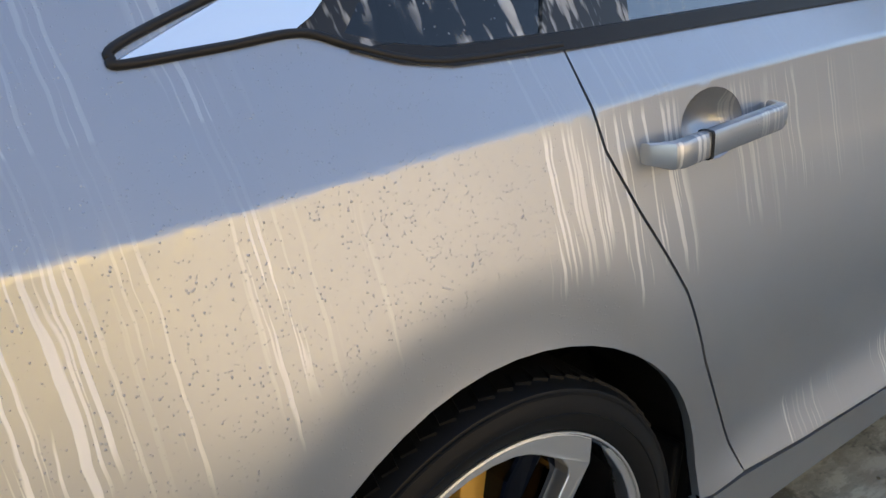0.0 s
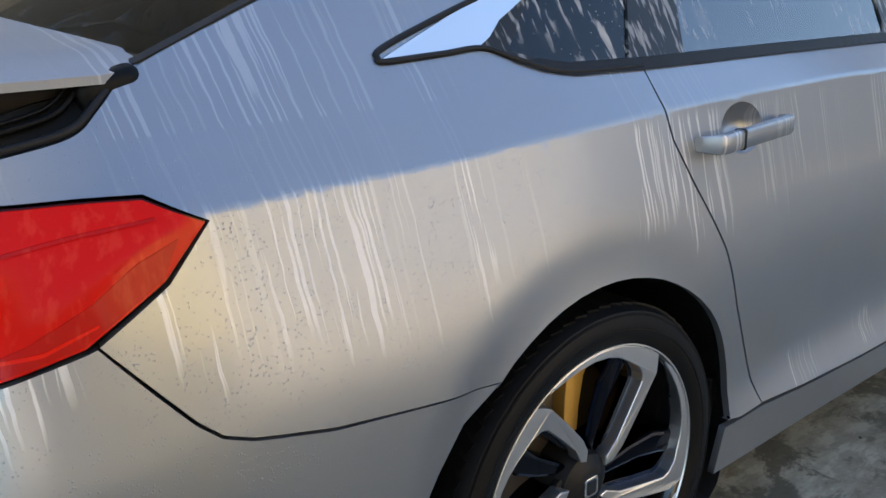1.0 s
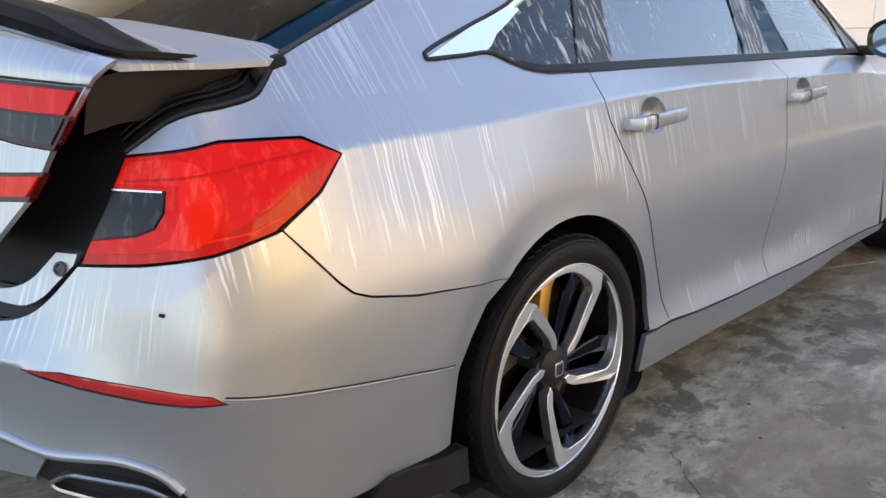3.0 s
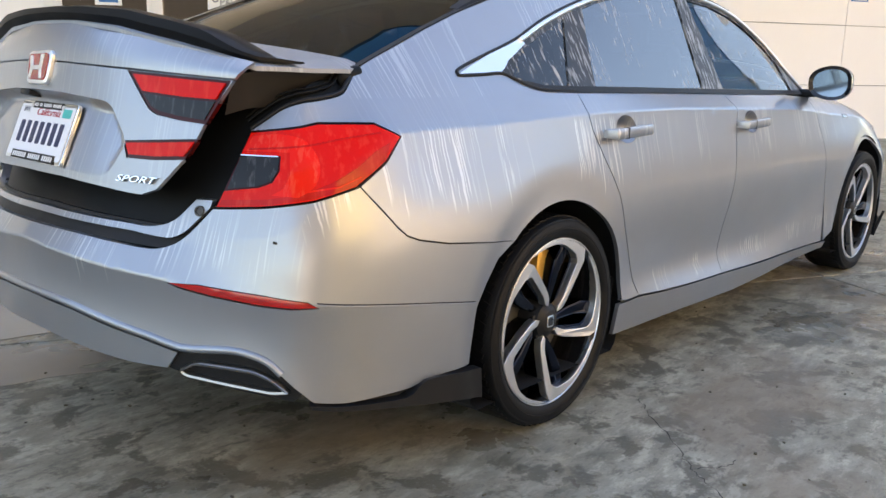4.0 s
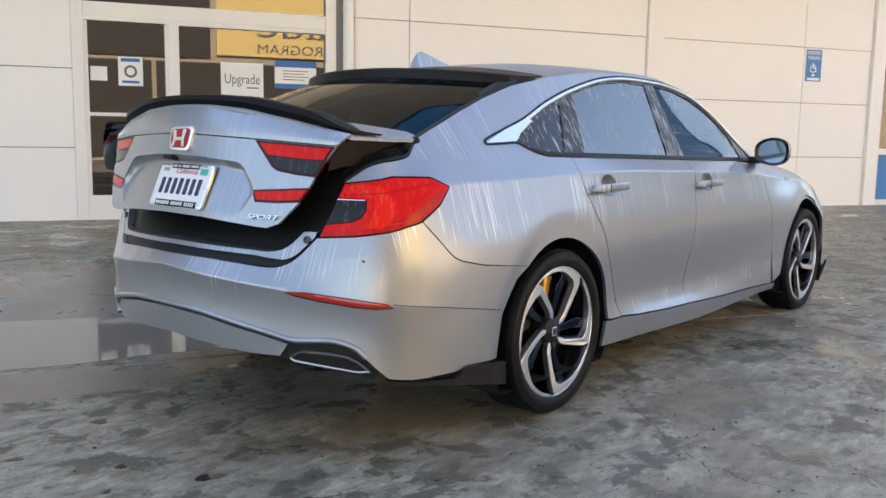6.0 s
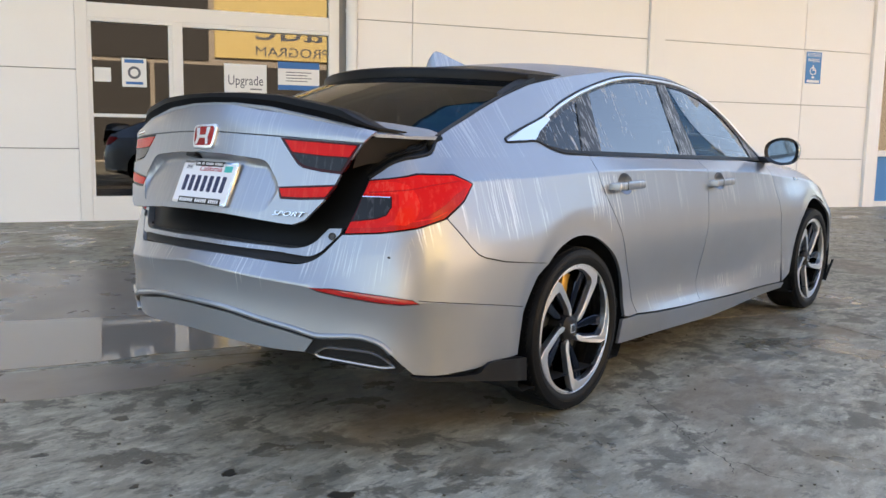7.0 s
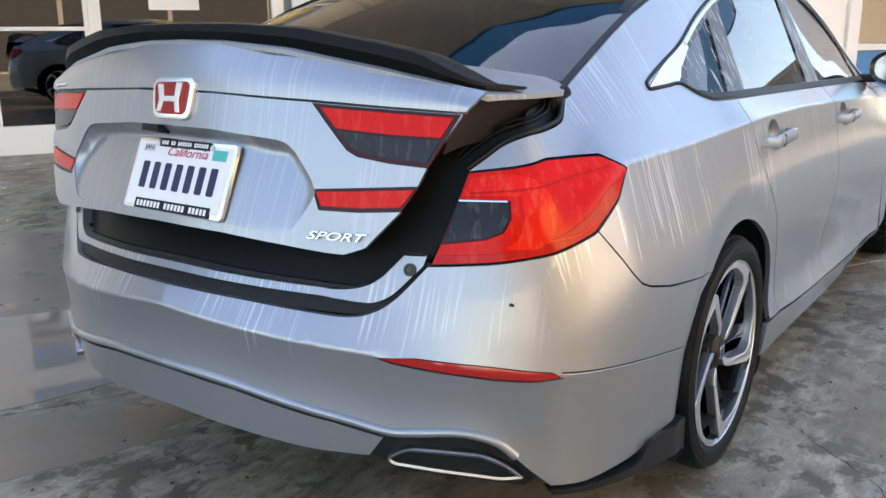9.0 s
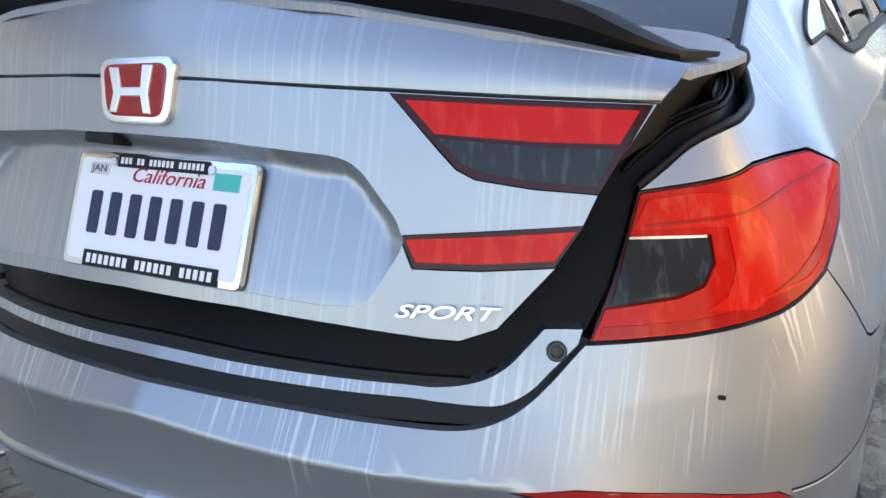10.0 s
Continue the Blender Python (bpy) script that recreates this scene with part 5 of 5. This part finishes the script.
for s0, s1 in BAYS + [(3.30, 4.04), (4.04, 7.66), (7.93, 10.575), (10.575, 11.97)]:
    rows = ROWS if s0 > 0 else WEST_ROWS
    for z0, z1 in zip(rows, rows[1:]):
        wall_box("wall_panel", s0 + .005, s1 - .005, z0 + .005, z1 - .005, -.03, .0, WHITE, wall, "", .003)
wall_box("wall_panel", -.02, 3.30, 3.56, 8.0, -.03, .0, WHITE, wall, "", .004)
wall_box("pilaster", 7.66, 7.93, 0, 8.0, -.03, .045, WHITE, wall, "", .008)
wall_box("pilaster", 11.97, 12.22, 0, 8.0, -.03, .06, WHITE, wall, "", .008)
tagged(part("downpipe", lathe([(0, .0005), (0, .07), (8.0, .07), (8.0, .0005)], 24), WHITE, None, "", True), "white painted round downpipe by the door", "pipe")
pipe = scene.objects["downpipe"]
pipe.matrix_world = WALL_M @ Matrix.Translation((3.21, -.06, 0)) @ Euler((radians(90), 0, 0)).to_matrix().to_4x4()
for z in (.6, 2.6, 4.4):
    b = part("bracket", lathe([(z - .02, .074), (z - .02, .079), (z + .02, .079), (z + .02, .074)], 20), WHITE, pipe)
# out of view, added on top of the raised wall
tagged(wall_box("roof_edge", -27.2, 20, 8.0, 8.3, -1, .12, WHITE), "unseen white roof edge on the raised shop wall", "roof edge", kind="structure")
# inside of the shop, its shade painted as dark surfaces
tagged(wall_box("ceiling", -27, 20, 5.02, 5.18, -10, -.32, ROOM_DARK), "dark shop ceiling", "ceiling", kind="structure")
tagged(wall_box("wall_back", -27, 20, 0, 5.0, -10.2, -10, ROOM_DARK), "dark back wall of the shop", "wall", kind="structure")
tagged(wall_box("wall_side", -27.2, -27, 0, 8.0, -10, -.0, ROOM_DARK), "end wall of the shop", "wall", kind="structure")
tagged(wall_box("floor", -27, 20, .0, .02, -10, -.32, ROOM_DARK), "dark shop floor", "floor", kind="structure")

# deep canopy over the walk along the shop, with a blue fascia
canopy = tagged(wall_box("canopy", -27, 12.2, 5.0, 5.12, .06, 4.28, SOFFIT), "deep flat canopy along the shop with a blue fascia", "canopy", kind="structure")
wall_box("fascia", -27.05, 12.25, 4.98, 5.50, 4.285, 4.36, BLUE, canopy, "blue fascia", .01)
# added blue board, out of view, to give the side windows a blue reflection
wall_box("fascia", 12.25, 19.0, 3.95, 5.50, 4.285, 4.36, BLUE, canopy, "unseen blue board added for the blue reflection in the side glass", .01)
wall_box("canopy_roof", -27, 12.2, 5.125, 5.44, .06, 4.28, WHITE, canopy)

# glazed entrance
door = new("door_1")
tagged(door, "white framed glass shop entrance with notices", "door", kind="structure")
for s0, s1, z0, z1 in ((0, .13, 0, 3.5), (1.05, 1.17, .08, 2.33), (2.93, 3.06, 0, 3.5), (.13, 2.93, 2.33, 2.50), (.13, 2.93, 3.40, 3.5), (.13, 1.05, .0, .30), (1.17, 2.93, .0, .30), (.13, 1.05, 2.29, 2.33), (1.17, 2.93, 2.28, 2.33)):
    wall_box("door_frame", s0, s1, z0, z1, -.10, .02 if z1 > 3 and z0 == 0 else .012, FRAME, door, "", .006)
wall_box("leaf_stile", .13, .17, .30, 2.29, -.08, .0, FRAME, door, "", .004)
wall_box("leaf_stile", 1.01, 1.05, .30, 2.29, -.08, .0, FRAME, door, "", .004)
wall_box("push_bar", .17, 1.01, 1.215, 1.255, -.02, .03, FRAME, door, "white push bar", .006)
wall_box("pane", .17, 1.01, .30, 2.29, -.05, -.044, PANE, door)
wall_box("pane", 1.17, 2.93, .30, 2.28, -.05, -.044, PANE, door)
wall_box("pane", .13, 2.93, 2.50, 3.40, -.05, -.044, PANE, door)
GREYINK = material("grey_ink", (.12, .13, .15), .6)
BLUEINK = material("blue_ink", (.03, .16, .42), .6)
PAPER = material("white_paper", (.80, .80, .78), .6)


def wall_words(name, text, s, z, out, height, width, mat, parent, back=False):
    right = -WD if back else WD
    return words(name, text, height, facing(on_wall(s, z, out), right, (0, 0, 1)), mat, parent, .001, "", width)


def notice(s0, s1, z0, z1, label):
    ob = wall_box("notice", s0, s1, z0, z1, -.0435, -.041, PAPER)
    return tagged(ob, label, "notice", "notices on the shop glass")


n1 = notice(.49, .76, 1.57, 1.90, "small white notice with a blue emblem taped to glass")
wall_box("printed_bar", .52, .73, 1.845, 1.885, -.041, -.0395, BLUEINK, n1)
wall_box("printed_bar", .53, .72, 1.60, 1.63, -.041, -.0395, BLUEINK, n1)
em = lathe([(0, .045), (0, .072), (.0015, .072), (.0015, .045)], 28)
em.transform(WALL_M @ Matrix.Translation((.625, .0405, 1.735)) @ Matrix.Diagonal((1, -1, 1, 1)))
part("printed_ring", em, GREYINK, n1)
notice(.19, .37, 1.62, 1.78, "pale blank paper taped inside the glass")
n2 = notice(1.65, 2.16, 1.42, 1.89, "white square poster reading Upgrade")
wall_words("poster_word", "Upgrade", 1.905, 1.69, -.0395, .12, .42, GREYINK, n2)
wall_box("printed_bar", 1.96, 2.10, 1.585, 1.60, -.041, -.0395, GREYINK, n2)
n3 = notice(2.30, 2.82, 1.60, 1.94, "white notice with blue bands on the shop glass")
wall_box("printed_bar", 2.30, 2.82, 1.86, 1.94, -.041, -.0395, BLUEINK, n3)
wall_box("printed_bar", 2.30, 2.82, 1.60, 1.66, -.041, -.0395, BLUEINK, n3)
for i in range(4):
    wall_box("printed_bar", 2.40, 2.72 - .05 * (i % 2), 1.81 - i * .035, 1.82 - i * .035, -.041, -.0395, GREYINK, n3)

# accessible parking sign
sgn = tagged(wall_box("parking_sign", 10.62, 10.93, 1.99, 2.48, .002, .010, BLUE, None, "", .003), "blue reserved parking sign with a white wheelchair symbol", "sign")
wall_words("sign_word", "RESERVED", 10.775, 2.43, .0105, .055, .26, WHITEINK, sgn)
wall_words("sign_word", "PARKING", 10.775, 2.35, .0105, .055, .23, WHITEINK, sgn)
ring = lathe([(.0105, .048), (.0105, .062), (.0118, .062), (.0118, .048)], 24)
ring.transform(WALL_M @ Matrix.Translation((10.765, 0, 2.185)) @ Matrix.Diagonal((1, -1, 1, 1)))
part("sign_wheel", ring, WHITEINK, sgn)
wall_box("sign_back", 10.755, 10.775, 2.195, 2.275, .010, .012, WHITEINK, sgn)
wall_box("sign_seat", 10.757, 10.82, 2.19, 2.207, .010, .012, WHITEINK, sgn)
wall_box("sign_leg", 10.81, 10.827, 2.135, 2.20, .010, .012, WHITEINK, sgn)
wall_box("sign_bar", 10.745, 10.80, 2.07, 2.10, .010, .012, WHITEINK, sgn)
wall_box("sign_bar", 10.65, 10.90, 2.005, 2.045, .010, .012, WHITEINK, sgn)

# shop window past the last pilaster
win = new("window_1")
tagged(win, "shop window beyond the white pilaster", "window", kind="structure")
wall_box("window_frame", 12.22, 12.30, 0, 3.0, -.1, .0, FRAME, win, "", .005)
wall_box("window_frame", 12.30, 16.0, .85, .95, -.1, .0, FRAME, win, "", .005)
wall_box("window_frame", 12.30, 16.0, 0, .10, -.1, .0, FRAME, win, "", .005)
wall_box("pane", 12.30, 16.0, .10, .85, -.06, -.054, BLUE, win, "blue lower panel")
wall_box("pane", 12.30, 16.0, .95, 3.0, -.06, -.054, PANE, win)
wall_box("window_head", 12.22, 20, 3.0, 8.0, -.3, .0, WHITE, win)
wall_box("window_jamb", 16.0, 20, 0, 3.0, -.3, .0, WHITE, win)

# the sunlit building across the yard, behind the camera
opp = tagged(wall_box("wall_south", -5, 44, 0, 8.5, 20.5, 21.0, OPP), "sunlit beige building across the yard", "wall", kind="structure")
wall_box("cornice", -8.0, 44.2, 8.5, 8.8, 20.3, 21.1, OPP, opp)
# unseen end wall, added only for what the car's flank and glass reflect
east = tagged(wall_box("wall_east", 44, 44.5, 0, 7.6, -8, 20.4, EASTM), "unseen dark grey building added to darken the car's reflections", "wall", kind="structure")
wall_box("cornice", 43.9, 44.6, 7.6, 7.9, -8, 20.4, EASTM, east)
# unseen dark panels, added to darken reflections in the shop glass and car doors
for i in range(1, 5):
    wall_box("dark_reflection_panel", -4.5 + 3.3 * i, -1.35 + 3.3 * i, .12, 3.35, 20.44, 20.5, ROOM_DARK, opp, "unseen dark panel added to darken reflections")
# added dark sheet: keeps the glass reflection left of the board dark
wall_box("dark_reflection_sheet", -7.2, 3.9, 3.5, 8.1, 20.44, 20.5, ROOM_DARK, opp, "unseen dark sheet added to darken the reflection beside the board")
board = tagged(wall_box("sign_board", 4.1, 12.6, 3.62, 8.2, 20.40, 20.5, YELLOW, None, "", .01), "large yellow board with dark lettering", "sign")
wall_words("board_word", "Upgrade", 8.5, 4.62, 20.39, .78, 6.0, GREYINK, board, True)
wall_words("board_word", "PROGRAM", 6.8, 3.88, 20.39, .34, 2.6, GREYINK, board, True)

# standing water along a joint of the slabs, and the silt film that it left round it
WATER = material("standing_water", (.235, .205, .170), .035, 0, 0, spec=.5)
FILM = material("wet_silt_film", (.20, .17, .14), .30, 0, 0, spec=.5)
k = Nodes(FILM)
k.put(k.mix(k.noise(2.2, 5, .6, warp=.6), (.150, .128, .105), (.250, .215, .180)), "Base Color")
k.put(k.mix(k.noise(1.6, 4, .6, warp=.5), .14, .46, "FLOAT"), "Roughness")


def pool(s0, s1, o0, o1, seed, mat, z, label, wild=1.0):
    """A flat sheet of water with an uneven edge, between s0 and s1 along the wall and o0 and o1 out from it."""
    rng = random.Random(seed)
    ph = [rng.uniform(0, 6.3) for _ in range(4)]
    pts = []
    for a in np.linspace(0, 2 * math.pi, 110, endpoint=False):
        r = 1 + wild * (.06 * math.sin(3 * a + ph[0]) + .05 * math.sin(5 * a + ph[1]) + .03 * math.sin(9 * a + ph[2]) + .02 * math.sin(17 * a + ph[3]))
        c, q = math.cos(a), math.sin(a)
        c, q = math.copysign(abs(c) ** .6, c), math.copysign(abs(q) ** .6, q)
        pts.append(((s0 + s1) / 2 + (s1 - s0) / 2 * c * r, min(o1, (o0 + o1) / 2 + (o1 - o0) / 2 * q * r)))
    ob = part("puddle", prism(pts, .0160, z, lambda a, b, d: tuple(on_wall(a, d, b))), mat)
    return tagged(ob, label, "puddle")


pool(-4.2, 1.35, 5.62, 6.718, 4, WATER, .0186, "shallow brown rain puddle along a joint in the concrete", .5)
pool(-4.8, 1.1, 3.7, 6.0, 9, FILM, .0172, "wet brown silt film on the concrete beside the puddle")
pool(-3.4, .75, 6.745, 7.22, 12, FILM, .0172, "narrow damp silt film along the slab joint")


# cracks, oil spots and grit on the concrete
CRACKM = material("crack_dark", (.022, .019, .016), .9)
SPOTM = material("oil_spot", (.040, .033, .025), .30, spec=.4)
rng = random.Random(11)


def crack(points, width):
    line = spline(points, 7)
    bm = bmesh.new()
    rows = []
    for i, (x, y) in enumerate(line):
        a, c = line[max(0, i - 1)], line[min(len(line) - 1, i + 1)]
        n = Vector((a[1] - c[1], c[0] - a[0])).normalized()
        j, w = rng.uniform(-.006, .006), width * rng.uniform(.15, 1.0) * (0.2 if i in (0, len(line) - 1) else 1)
        rows.append([bm.verts.new((x + n.x * (j + q * w), y + n.y * (j + q * w), .0166)) for q in (-1, 1)])
    for p, q in zip(rows, rows[1:]):
        bm.faces.new((p[0], p[1], q[1], q[0]))
    part("crack", bm, CRACKM, ground)


crack([(.36, -.96), (.331, -.995), (.25, -1.077), (.136, -1.207), (.016, -1.323), (-.057, -1.43), (-.139, -1.545), (-.22, -1.60)], .0022)
crack([(-.139, -1.545), (-.12, -1.60), (-.16, -1.68), (-.15, -1.80)], .0025)
crack([(.016, -1.323), (.10, -1.38), (.16, -1.39)], .0018)


def spot(x, y, r, mat=SPOTM, h=.0006):
    ph = [rng.uniform(0, 6.3) for _ in range(3)]
    pts = []
    for a in np.linspace(0, 2 * math.pi, 30, endpoint=False):
        q = r * (1 + .22 * math.sin(2 * a + ph[0]) + .16 * math.sin(3 * a + ph[1]) + .10 * math.sin(7 * a + ph[2]))
        pts.append((x + q * math.cos(a) * 1.3, y + q * math.sin(a)))
    return prism(pts, .0155, .0163 + h, lambda a, b, d: (a, b, d))


for x, y, r in ((-1.30, -.42, .035), (-1.42, -.15, .028), (-1.18, -.80, .05), (-1.33, -.95, .03), (-1.55, -.30, .02), (-1.05, -1.05, .04), (-1.62, .15, .03), (-1.25, .30, .04), (-.90, -1.25, .022), (-1.7, -.75, .018)):
    part("oil_stain", spot(x, y, r * .6), SPOTM, ground)
GRIT = material("grit", (.10, .085, .06), .9)
bm = bmesh.new()
for _ in range(260):
    x, y, r = rng.uniform(-3.4, 1.6), rng.uniform(-2.6, 1.2), rng.uniform(.0015, .005)
    box(bm, (r * 2, r * rng.uniform(1, 2), r), pose(x, y, .0165 + r * .4, rng.uniform(-20, 20), 0, rng.uniform(0, 180)))
tagged(part("grit", bm, GRIT), "small grit and leaf crumbs on the concrete", "grit", kind="stuff")
